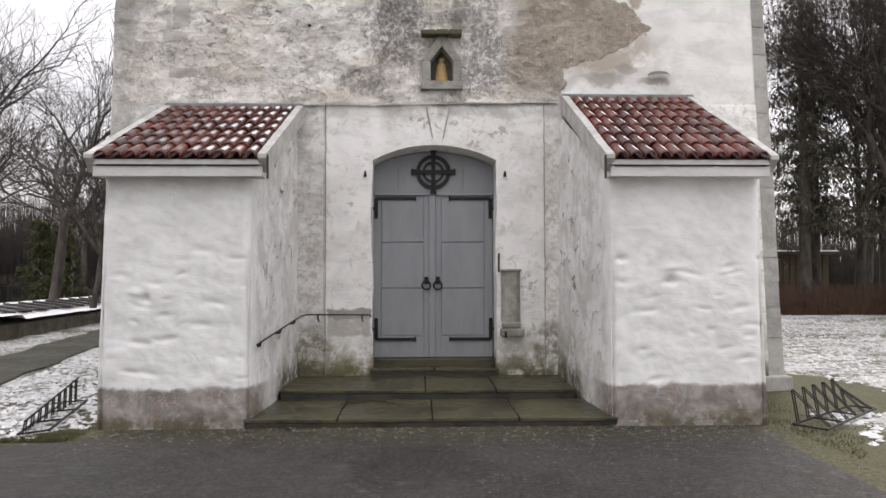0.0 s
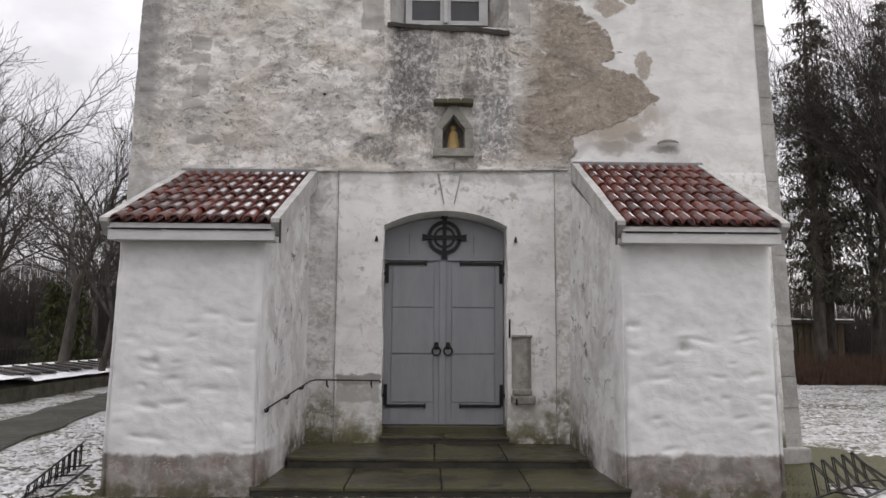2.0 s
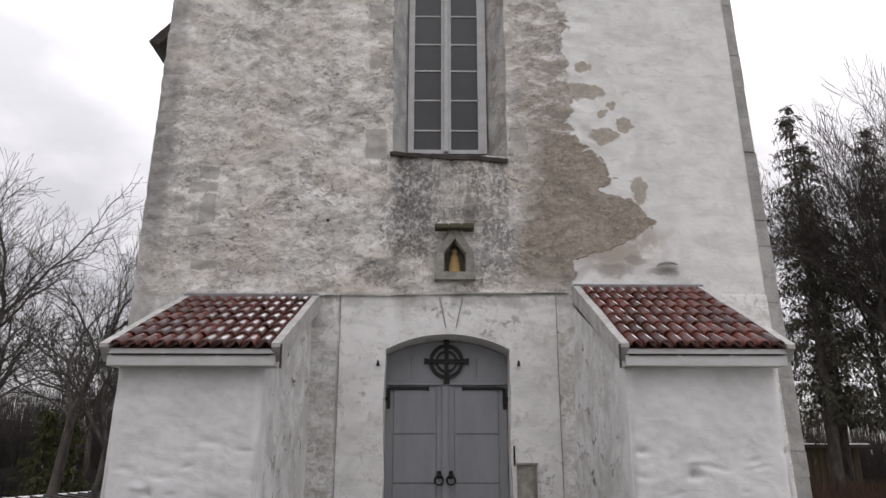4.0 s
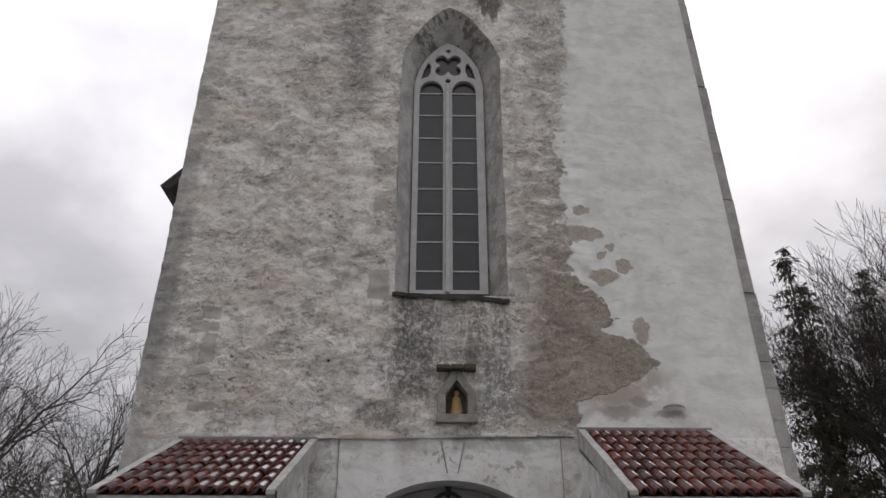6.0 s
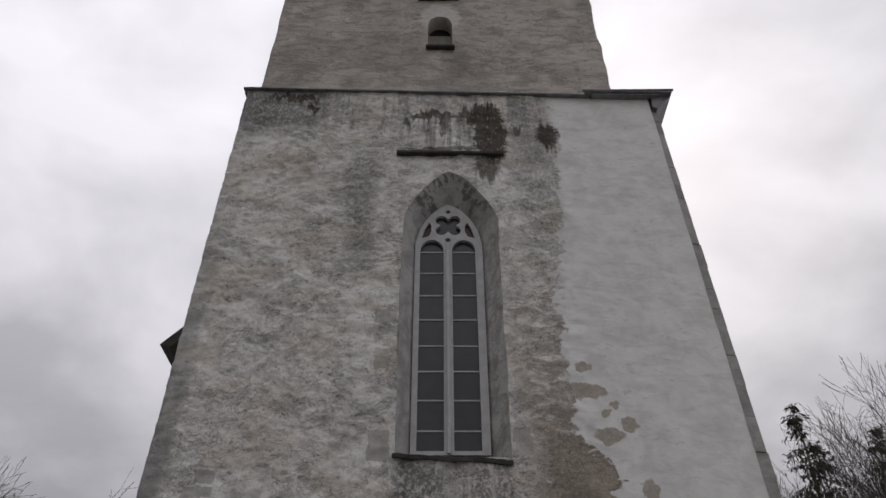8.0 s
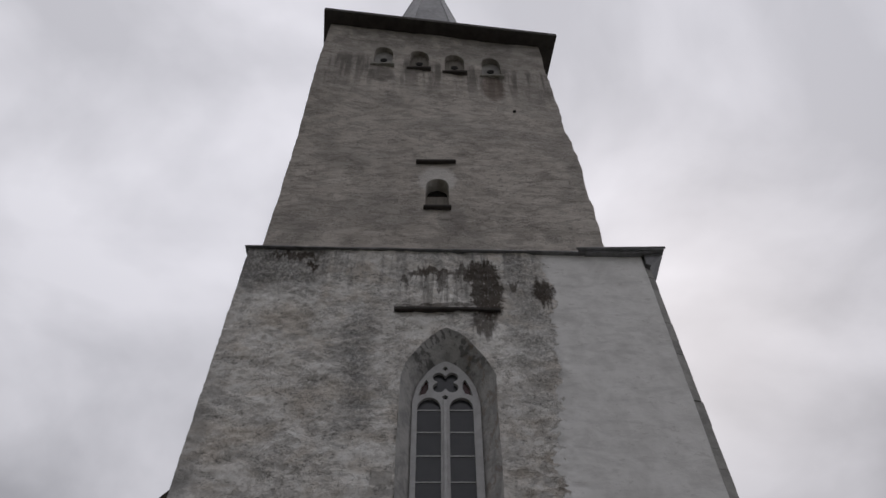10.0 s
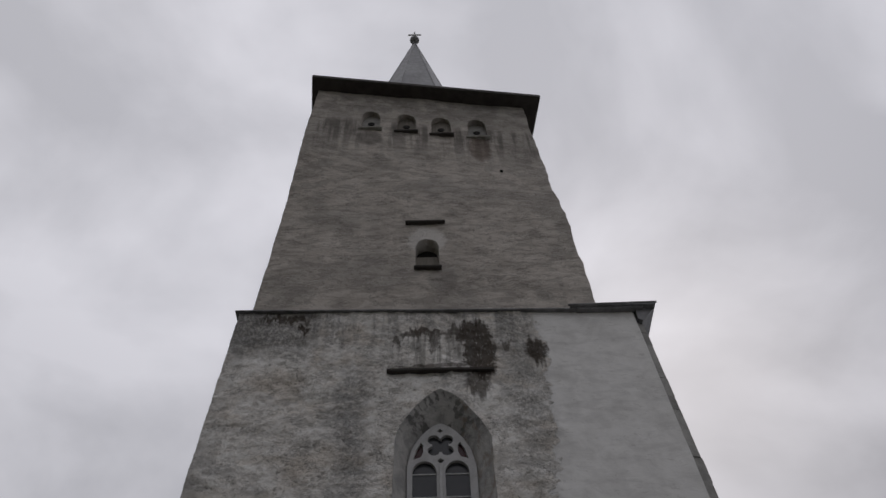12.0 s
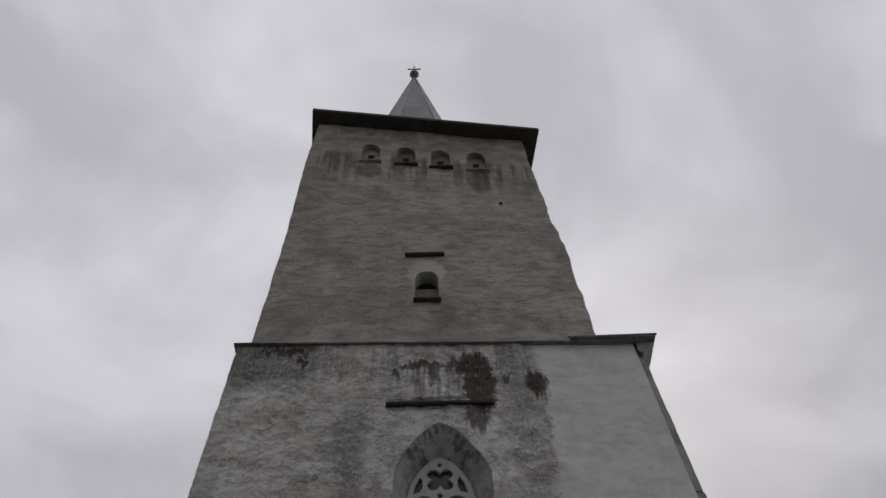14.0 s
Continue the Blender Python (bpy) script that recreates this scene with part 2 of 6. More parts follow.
    spots = n.most(n.blob(2.40, 7.62, 0.34, 0.15, 0.25, fx, fz), n.blob(2.72, 6.84, 0.24, 0.13, 0.25, fx, fz), n.blob(3.06, 7.02, 0.14, 0.13, 0.25, fx, fz),
                   n.blob(2.70, 7.23, 0.09, 0.07, 0.25, fx, fz), n.blob(2.87, 7.36, 0.09, 0.08, 0.25, fx, fz), n.blob(3.22, 5.9, 0.14, 0.22, 0.3, fx, fz), n.blob(2.45, 8.05, 0.16, 0.08, 0.25, fx, fz))
    col = n.mix(n.most(n.mul(band, fade, 0.1, keep), n.mul(spots, 0.85)), col, brown)

    def damp(c, mask, tone, amount, fleck=0.5):
        """A damp stain through which flecks of lime still show."""
        hole = n.mul(n.step(n.noise(17, 6, 0.70, 0.6, stretch=(1, 1, 0.8)), 0.47, 0.56), fleck)
        return n.mix(n.mul(mask, n.math("SUBTRACT", 1.0, hole), amount), c, tone)

    streak = n.step(n.noise(1.0, 5, 0.65, 0.1, stretch=(4.5, 1, 0.4)), 0.34, 0.60)
    sill = n.mul(between(wx, -0.78, 1.25, 0.12), n.step(fz, 6.38, 6.48, 1.0, 0.0), n.step(n.z, 4.2, 5.4, 0.45, 1.0))
    col = damp(col, n.mul(sill, streak, n.step(n.z, 4.3, 4.5)), (0.21, 0.205, 0.20), 0.80, 0.85)
    col = damp(col, n.mul(between(fx, -0.62, -0.10, 0.10), n.step(fz, 6.35, 6.5, 1.0, 0.0), n.step(fz, 4.55, 5.1)), (0.17, 0.162, 0.155), 0.82, 0.55)
    col = damp(col, n.blob(0.93, 4.95, 0.34, 0.55, 0.6, fx, fz), (0.27, 0.265, 0.262), 0.65, 0.95)
    col = damp(col, n.blob(-0.85, 4.55, 0.32, 0.22, 0.5, fx, fz), (0.20, 0.195, 0.185), 0.7, 0.6)
    col = n.mix(n.mul(n.blob(0.55, 5.55, 0.10, 0.30, 0.4, kx, kz), 0.6), col, (0.17, 0.16, 0.15))
    # smooth grey strip along the north corner
    strip = n.step(n.math("SUBTRACT", kx, n.mul(n.z, 0.0215)), -4.36, -4.14, 1.0, 0.0)
    col = n.mix(n.mul(strip, n.step(n.noise(1.6, 5, 0.6, 0.3, stretch=(1, 1, 0.8)), 0.34, 0.56, 0.30, 0.85), n.step(n.z, 12.5, 7.0, 0.35, 1.0)), col, (0.29, 0.285, 0.275))
    # grey columns of damp beside the window head
    pillar = n.mul(between(n.math("ADD", n.mul(fx, 0.5), n.mul(wx, 0.5)), -1.80, -1.22, 0.20), n.step(wz, 9.8, 10.6), n.step(wz, 12.9, 13.7, 1.0, 0.0))
    col = damp(col, n.mul(pillar, n.step(mid, 0.28, 0.52, 0.45, 1.0)), (0.20, 0.198, 0.193), 0.62, 0.55)
    pillar2 = n.mul(between(n.math("ADD", n.mul(fx, 0.5), n.mul(wx, 0.5)), 1.62, 2.35, 0.22), n.step(wz, 10.0, 12.2), n.step(n.z, 14.9, 14.7))
    col = damp(col, n.mul(pillar2, n.step(mid, 0.30, 0.55, 0.4, 1.0)), (0.225, 0.22, 0.21), 0.62, 0.6)
    col = damp(col, n.mul(n.step(fx, -2.3, -2.75), n.step(fz, 13.4, 14.2)), (0.17, 0.168, 0.162), 0.75, 0.55)
    col = damp(col, n.mul(n.step(wz, 13.2, 14.7), n.step(n.math("SUBTRACT", n.noise(1.0, 5, 0.65, stretch=(4, 1, 0.5)), 0.0), 0.40, 0.62), n.step(rim, -0.3, 0.0, 1.0, 0.0)), (0.20, 0.195, 0.188), 0.70, 0.5)
    # soot-black algae under the ledge and its runs
    ink = n.math("SUBTRACT", 1.0, n.mul(n.step(n.noise(15, 6, 0.72, 0.3, stretch=(1.8, 1, 0.5)), 0.56, 0.66), 0.55))
    ex, ez = n.wobble(fx, 13.0, 0.30, 5), n.math("ADD", n.wobble(fz, 9.0, 0.22, 5), n.mul(n.math("SUBTRACT", n.noise(1.0, 4, 0.65, stretch=(8, 1, 0.3)), 0.5), 0.85))
    black = n.most(n.blob(1.02, 14.22, 0.40, 0.42, 0.35, ex, ez), n.blob(1.12, 13.55, 0.34, 0.75, 0.3, ex, ez), n.mul(n.blob(0.62, 14.30, 0.28, 0.22, 0.5, ex, ez), 0.85), n.mul(n.blob(-0.10, 14.28, 0.52, 0.15, 0.5, ex, ez), 0.9),
                   n.mul(n.blob(0.14, 14.0, 0.12, 0.36, 0.5, ex, ez), 0.75), n.mul(n.blob(-0.66, 14.02, 0.13, 0.14, 0.5, ex, ez), 0.8), n.blob(2.33, 13.62, 0.22, 0.40, 0.5, ex, ez),
                   n.mul(n.blob(1.02, 12.72, 0.26, 0.42, 0.6, ex, ez), 0.85), n.blob(-2.72, 14.52, 0.13, 0.10, 0.5, ex, ez), n.mul(n.blob(-3.15, 14.82, 0.62, 0.12, 0.6, ex, ez), 0.9), n.mul(n.blob(1.68, 13.85, 0.09, 0.12, 0.5, ex, ez), 0.7),
                   n.mul(n.blob(0.25, 13.22, 1.05, 0.06, 0.5, None, fz), 0.75))
    col = n.mix(n.mul(black, ink, 0.92), col, (0.055, 0.042, 0.032))
    col = n.mix(n.mul(n.blob(0.35, 13.75, 1.1, 0.55, 0.7, fx, fz), n.step(n.noise(1.0, 4, 0.6, stretch=(9, 1, 0.7)), 0.46, 0.60), 0.55), col, (0.12, 0.112, 0.10))
    smudge = n.most(n.blob(3.09, 4.77, 0.16, 0.09, 0.5, fx, fz), n.blob(3.5, 4.60, 0.22, 0.06, 0.6, fx, fz), n.blob(2.75, 4.62, 0.30, 0.10, 0.6, fx, fz))
    col = n.mix(n.mul(smudge, 0.6), col, (0.27, 0.245, 0.22))
    # grime under the ridge over the portal, chips beside the arch
    col = n.mix(n.mul(between(fz, 4.02, 4.24, 0.05), n.step(n.noise(2.4, 5, 0.65), 0.42, 0.60), n.step(n.x, 2.3, 2.0), 0.5), col, (0.34, 0.33, 0.31))
    nick = n.mul(n.most(n.blob(1.0, 3.72, 0.42, 0.18, 0.5, fx, fz), n.blob(-1.05, 2.72, 0.10, 0.09, 0.5, fx, fz), n.blob(1.62, 1.55, 0.16, 0.22, 0.5, fx, fz), n.blob(1.55, 0.95, 0.22, 0.12, 0.5, fx, fz), n.blob(0.25, 4.0, 0.5, 0.12, 0.5, fx, fz)), n.step(n.noise(6.5, 5, 0.66, 0.6), 0.50, 0.58))
    col = n.mix(n.mul(nick, low, 0.75), col, (0.33, 0.315, 0.285))
    side = n.mul(low, n.math("SUBTRACT", 1.0, panel))
    col = n.mix(n.mul(side, n.step(n.noise(9, 6, 0.7, 0.6), 0.46, 0.60), 0.55), col, (0.43, 0.40, 0.345))
    # grime and moss at the foot of the portal wall
    foot = n.mul(n.step(fz, 0.30, 1.05, 1.0, 0.0), n.step(n.noise(4.2, 6, 0.7), 0.38, 0.60))
    col = n.mix(n.mul(foot, 0.85), col, (0.23, 0.215, 0.125))
    col = n.mix(n.mul(n.step(fz, 0.22, 0.58, 1.0, 0.0), n.step(n.noise(6, 5, 0.7), 0.36, 0.52), 0.9), col, (0.085, 0.078, 0.036))
    moss = n.most(n.blob(-1.58, 0.50, 0.34, 0.42, 0.6, fx, fz), n.blob(1.92, 0.55, 0.26, 0.50, 0.6, fx, fz), n.mul(n.blob(-0.85, 0.42, 0.30, 0.18, 0.6, fx, fz), 0.7), n.mul(n.blob(1.45, 0.40, 0.30, 0.14, 0.6, fx, fz), 0.7))
    col = n.mix(n.mul(moss, n.step(n.noise(5, 6, 0.7, 0.4), 0.38, 0.56), 0.75), col, (0.125, 0.112, 0.055))
    col = n.mix(n.mul(rect(-1.03, 1.02, 0.32, 0.20), n.step(n.noise(5, 4), 0.34, 0.50, 0.55, 1.0), 0.8), col, (0.40, 0.385, 0.35))
    col = n.mix(n.mul(rect(-1.03, 1.16, 0.32, 0.07), 0.7), col, (0.26, 0.245, 0.22))
    rel = n.math("ADD", n.math("ADD", n.mul(l1, 0.30), n.mul(l2, 0.30)), n.math("ADD", n.mul(l3, 0.25), n.math("ADD", n.mul(c1, 0.30), n.mul(c2, 0.25))))
    rel = n.math("ADD", rel, n.math("ADD", n.mul(n.noise(4.0, 5, 0.60, 0.6, stretch=(1, 1, 1.4)), 0.75), n.math("ADD", n.mul(fine, 0.16), n.mul(grit, 0.03))))
    rel = n.math("SUBTRACT", rel, n.math("ADD", n.mul(scar, 0.45), n.mul(pits, 0.45)))
    rel = n.mix(n.step(n.noise(0.75, 3, 0.5, 0.3), 0.56, 0.42, 0.0, 0.65), rel, n.math("ADD", n.mul(l2, 0.5), n.mul(mid, 0.6)))
    rel = n.mix(n.mul(fix, 0.9), rel, n.math("ADD", n.mul(fine, 0.1), 0.9))
    rel = n.mix(n.mul(strip, 0.75), rel, n.mul(mid, 0.8))
    calm = n.math("ADD", n.math("ADD", n.mul(n.noise(2.0, 6, 0.6, 0.5, stretch=(1, 1, 1.5)), 0.42), n.mul(n.noise(6, 3, 0.5), 0.08)), n.mul(fine, 0.02))
    rel = n.mix(n.most(newer, panel, n.mul(low, 0.35)), rel, calm)
    return n.done(col, rel, 0.75, 0.055)


def upper_plaster():
    n = Nodes("weathered_grey_render", 0.95, spec=0.15)
    fx, fz = n.wobble(n.x, 5.0, 0.30, 5), n.wobble(n.z, 4.4, 0.30, 5)
    big, fine = n.noise(0.45, 4, 0.6, 0.4), n.noise(9, 6, 0.7)
    course = n.noise(2.2, 7, 0.64, 0.5, stretch=(0.8, 0.8, 2.0))
    c1, c2 = n.step(course, 0.44, 0.47), n.step(course, 0.54, 0.57)
    col = n.mix(n.step(n.noise(1.1, 5, 0.6, 0.3), 0.36, 0.64), (0.44, 0.400, 0.358), (0.55, 0.505, 0.455))
    col = n.mix(n.mul(n.math("SUBTRACT", 1.0, c1), 0.42), col, (0.25, 0.234, 0.213))
    col = n.mix(n.mul(c2, 0.45), col, (0.63, 0.59, 0.54))
    col = n.mix(n.mul(n.step(big, 0.46, 0.62), 0.40), col, (0.22, 0.208, 0.192))
    slot = n.step(n.math("ABSOLUTE", n.math("SUBTRACT", n.noise(2.0, 4, 0.6, 0.9, stretch=(0.8, 0.8, 2.4)), 0.5)), 0.008, 0.022, 1.0, 0.0)
    slot = n.mul(slot, n.step(n.noise(1.7, 4, 0.6), 0.50, 0.58))
    col = n.mix(n.mul(slot, 0.45), col, (0.15, 0.138, 0.122))
    col = n.mix(n.mul(n.step(fine, 0.56, 0.63), 0.35), col, (0.15, 0.14, 0.128))
    col = n.mix(n.mul(n.step(n.noise(14, 6, 0.75), 0.45, 0.39), 0.35), col, (0.50, 0.475, 0.44))
    # runs below the belfry openings, paler towards the foot
    run = n.step(n.noise(1.0, 4, 0.6, stretch=(3.5, 1, 0.3)), 0.42, 0.60)
    col = n.mix(n.mul(run, n.step(fz, 22.2, 24.8), n.step(fz, 25.6, 24.9), 0.75), col, (0.125, 0.115, 0.105))
    col = n.mix(n.mul(n.step(fz, 25.2, 26.6), n.step(n.noise(1.6, 5, 0.65), 0.38, 0.58), 0.5), col, (0.16, 0.15, 0.138))
    col = n.mix(n.mul(n.blob(1.86, 23.9, 0.36, 0.9, 0.4, fx, fz), 0.65), col, (0.14, 0.105, 0.085))
    col = n.mix(n.mul(n.blob(-1.75, 24.0, 0.40, 0.5, 0.5, fx, fz), 0.6), col, (0.13, 0.12, 0.11))
    col = n.mix(n.mul(n.blob(0.05, 18.3, 0.50, 0.60, 0.3, fx, fz), 0.80), col, (0.68, 0.655, 0.62))
    col = n.mix(n.mul(n.blob(0.42, 16.6, 0.35, 0.6, 0.5, fx, fz), 0.45), col, (0.16, 0.15, 0.14))
    rel = n.math("ADD", n.math("ADD", n.mul(c1, 0.4), n.mul(c2, 0.35)), n.math("SUBTRACT", n.math("ADD", n.mul(n.noise(2.8, 5, 0.6, 0.6, stretch=(0.8, 0.8, 1.7)), 0.9), n.mul(fine, 0.18)), n.mul(slot, 0.25)))
    return n.done(col, rel, 0.65, 0.045)


def buttress_plaster():
    n = Nodes("whitewashed_rubble_masonry", 0.9, spec=0.2)
    mid, fine, grit = n.noise(2.2, 5, 0.6, 0.4), n.noise(12, 5, 0.6), n.noise(60, 3)
    col = n.mix(n.step(mid, 0.38, 0.68), (0.75, 0.745, 0.735), (0.65, 0.645, 0.635))
    col = n.mix(n.mul(n.step(n.noise(3.6, 5, 0.65, 0.4, stretch=(1, 1, 1.4)), 0.52, 0.68), 0.22), col, (0.52, 0.51, 0.495))
    col = n.mix(n.mul(n.step(fine, 0.63, 0.72), 0.22), col, (0.46, 0.44, 0.41))
    # scuffed render on the faces turned to the steps
    inner = n.mul(n.step(n.y, 8.75, 9.0), n.step(n.noise(2.9, 6, 0.68, 0.6, stretch=(1, 1, 0.8)), 0.42, 0.60))
    col = n.mix(n.mul(inner, 0.55), col, (0.44, 0.42, 0.395))
    chip = n.mul(n.step(n.y, 8.75, 9.2), n.step(n.noise(5.0, 6, 0.68, 0.7), 0.585, 0.625))
    col = n.mix(n.mul(chip, 0.7), col, (0.29, 0.275, 0.25))
    gouge = n.mul(n.step(n.y, 9.2, 9.6), n.step(n.noise(3.2, 5, 0.65, 0.5), 0.63, 0.65), n.step(n.z, 1.0, 1.5))
    col = n.mix(n.mul(gouge, 0.85), col, (0.16, 0.15, 0.135))
    # damp bare plinth
    zz = n.wobble(n.wobble(n.z, 1.4, 0.16), 9.0, 0.10)
    dampen = n.mul(n.step(zz, 0.42, 0.48, 1.0, 0.0), n.step(n.wobble(n.y, 3, 0.5), 8.85, 9.5, 1.0, 0.25))
    wet = n.mix(n.step(n.noise(2.4, 6, 0.7, 0.6), 0.35, 0.62), (0.17, 0.155, 0.14), (0.33, 0.305, 0.285))
    wet = n.mix(n.mul(n.step(n.noise(5, 6, 0.7, 0.5), 0.52, 0.62), 0.5), wet, (0.22, 0.15, 0.125))
    wet = n.mix(n.mul(n.step(n.noise(9, 6, 0.72, 0.5), 0.57, 0.63), 0.5), wet, (0.45, 0.43, 0.40))
    wet = n.mix(n.mul(n.step(zz, 0.02, 0.28, 1.0, 0.0), n.step(n.noise(4.0, 5, 0.65), 0.40, 0.58), 0.85), wet, (0.085, 0.078, 0.042))
    col = n.mix(dampen, col, wet)
    # green algae where the sides meet the tower
    col = n.mix(n.mul(n.step(zz, 0.35, 1.15, 1.0, 0.0), n.step(n.y, 9.3, 10.9), n.step(mid, 0.35, 0.6), 0.75), col, (0.13, 0.12, 0.055))
    col = n.mix(n.mul(n.step(zz, 0.30, 0.62, 1.0, 0.0), n.step(n.y, 9.6, 10.2), n.step(n.noise(7, 5, 0.7), 0.38, 0.55), 0.8), col, (0.05, 0.047, 0.026))
    lump = n.noise(3.4, 4, 0.55, 0.5, stretch=(1, 1, 1.5))
    edge = n.step(n.noise(2.6, 5, 0.58, 0.8, stretch=(1, 1, 1.7)), 0.50, 0.56)
    rel = n.math("ADD", n.math("ADD", n.mul(lump, 0.8), n.mul(edge, 0.04)), n.math("ADD", n.mul(n.noise(9, 4, 0.6), 0.09), n.math("ADD", n.mul(fine, 0.06), n.mul(grit, 0.015))))
    rel = n.math("SUBTRACT", rel, n.math("ADD", n.mul(chip, 0.12), n.mul(gouge, 0.25)))
    return n.done(col, rel, 0.40, 0.04)


def snow_ground():
    n = Nodes("patchy_wet_snow", 0.75, spec=0.3)
    a, b, c = n.noise(0.6, 5, 0.65), n.noise(8, 6, 0.72, 0.3), n.noise(34, 5, 0.75)
    thin = n.math("ADD", n.math("ADD", n.mul(a, 0.35), n.mul(b, 0.45)), n.mul(c, 0.3))
    # near the church the snow has thawed to moss and dead grass
    near = n.most(n.mul(n.step(n.wobble(n.wobble(n.x, 0.8, 0.9), 3.5, 0.9), -4.3, -3.6), n.step(n.wobble(n.wobble(n.x, 0.8, 1.2), 3.5, 0.9), 4.2, 5.2, 1.0, 0.0), n.step(n.wobble(n.y, 0.9, 1.5), 11.5, 14.5, 1.0, 0.0)), n.mul(n.step(n.wobble(n.y, 1.1, 0.5), 7.6, 8.3, 1.0, 0.0), n.step(n.x, 3.0, 4.0, 1.0, 0.0)))
    near = n.mul(near, n.step(n.y, 13.2, 14.4, 1.0, 0.0))
    dx = n.math("DIVIDE", n.math("SUBTRACT", n.wobble(n.wobble(n.x, 0.9, 1.2), 4.0, 0.7), 5.35), 1.45)
    dy = n.math("DIVIDE", n.math("SUBTRACT", n.wobble(n.y, 0.9, 1.2), 11.2), 1.9)
    near = n.most(near, n.step(n.math("ADD", n.mul(dx, dx), n.mul(dy, dy)), 0.7, 1.3, 1.0, 0.0))
    f = n.step(n.math("ADD", thin, n.mul(near, 0.26)), 0.52, 0.60)
    grass = n.mix(n.step(n.noise(38, 5, 0.75), 0.4, 0.6), (0.030, 0.036, 0.012), (0.115, 0.10, 0.055))
    grass = n.mix(n.mul(n.step(n.noise(2.2, 4), 0.45, 0.6), 0.6), grass, (0.066, 0.072, 0.020))
    snow = n.mix(n.step(b, 0.35, 0.6), (0.58, 0.58, 0.585), (0.38, 0.38, 0.38))
    far = n.step(n.y, 34, 44)
    col = n.mix(n.most(f, n.mul(far, n.step(b, 0.4, 0.6))), snow, grass)
    return n.done(col, n.math("ADD", n.mul(b, 0.6), n.mul(c, 0.6)), 0.8, 0.05)


def asphalt():
    n = Nodes("wet_asphalt", 0.6, spec=0.25)
    a, b, c = n.noise(0.8, 6, 0.65, 0.3), n.noise(5, 6, 0.7), n.noise(30, 6, 0.8)
    col = n.mix(n.step(a, 0.35, 0.65), (0.019, 0.017, 0.016), (0.038, 0.035, 0.033))
    col = n.mix(n.mul(n.step(b, 0.54, 0.68), 0.5), col, (0.10, 0.094, 0.088))
    col = n.mix(n.mul(n.step(c, 0.53, 0.60), 0.7), col, (0.12, 0.112, 0.105))
    col = n.mix(n.mul(n.step(c, 0.46, 0.40), 0.6), col, (0.014, 0.013, 0.012))
    crack = n.step(n.math("ABSOLUTE", n.math("SUBTRACT", n.noise(0.9, 7, 0.66, 0.8), 0.5)), 0.002, 0.007, 1.0, 0.0)
    col = n.mix(n.mul(crack, n.step(n.noise(0.5, 2), 0.46, 0.54), 0.8), col, (0.012, 0.011, 0.01))
    # mossy seam and washed-out grit towards the wall
    col = n.mix(n.mul(n.step(n.wobble(n.y, 2.0, 0.7), 7.4, 8.3), n.step(b, 0.38, 0.58), 0.65), col, (0.050, 0.050, 0.024))
    stone = n.step(n.noise(21, 3, 0.6), 0.67, 0.71)
    col = n.mix(n.mul(stone, n.step(n.wobble(n.y, 1.5, 0.9), 6.2, 8.3), 0.8), col, (0.26, 0.24, 0.21))
    gloss = n.step(n.math("ADD", n.mul(a, 0.5), n.mul(b, 0.5)), 0.40, 0.60, 0.58, 0.85)
    return n.done(col, n.math("ADD", n.math("ADD", n.mul(b, 0.5), n.mul(c, 0.6)), n.mul(stone, 0.4)), 0.9, 0.016, gloss)


M_TOWER, M_UPPER, M_BUTT, M_SNOW, M_ASPH = tower_plaster(), upper_plaster(), buttress_plaster(), snow_ground(), asphalt()
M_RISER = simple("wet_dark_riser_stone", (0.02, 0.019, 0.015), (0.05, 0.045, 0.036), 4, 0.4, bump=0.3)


def shaded_reveal_plaster():
    n = Nodes("streaked_shaded_reveal_plaster", 0.93, spec=0.2)
    mid, fine = n.noise(3, 6, 0.65, 0.5), n.noise(12, 5, 0.6)
    # grey below the wall's tone: the recess's shade painted in, besides its stains
    col = n.mix(n.step(mid, 0.38, 0.62), (0.34, 0.335, 0.325), (0.50, 0.49, 0.47))
    soot = n.mul(n.step(n.z, 11.2, 11.9), n.step(n.noise(1.0, 4, 0.6, stretch=(7, 1.2, 7)), 0.50, 0.60))
    col = n.mix(n.mul(soot, 0.75), col, (0.10, 0.098, 0.095))
    flake = n.mul(n.step(n.x, 0.5, 0.7), n.step(n.noise(5, 5, 0.7, 0.8, stretch=(1, 1, 0.6)), 0.5, 0.6), n.step(n.z, 5.0, 6.5))
    col = n.mix(n.mul(flake, 0.6), col, (0.27, 0.225, 0.18))
    return n.done(col, n.math("ADD", n.mul(mid, 0.6), n.mul(fine, 0.4)), 0.8, 0.05)


M_REVEAL = shaded_reveal_plaster()


def step_stone():
    n = Nodes("wet_mossy_limestone", 0.45, spec=0.45)
    a, b, c = n.noise(1.6, 6, 0.7, 0.4), n.noise(8, 6, 0.7), n.noise(40, 4, 0.7)
    col = n.mix(n.step(a, 0.38, 0.62), (0.024, 0.021, 0.014), (0.07, 0.06, 0.044))
    col = n.mix(n.mul(n.step(n.math("ADD", n.mul(b, 0.6), n.mul(a, 0.4)), 0.43, 0.56), 0.75), col, (0.062, 0.060, 0.018))
    col = n.mix(n.mul(n.step(c, 0.6, 0.72), 0.35), col, (0.16, 0.145, 0.11))
    return n.done(col, n.math("ADD", n.mul(b, 0.6), n.mul(c, 0.35)), 0.5, 0.012, n.step(a, 0.4, 0.6, 0.3, 0.6))


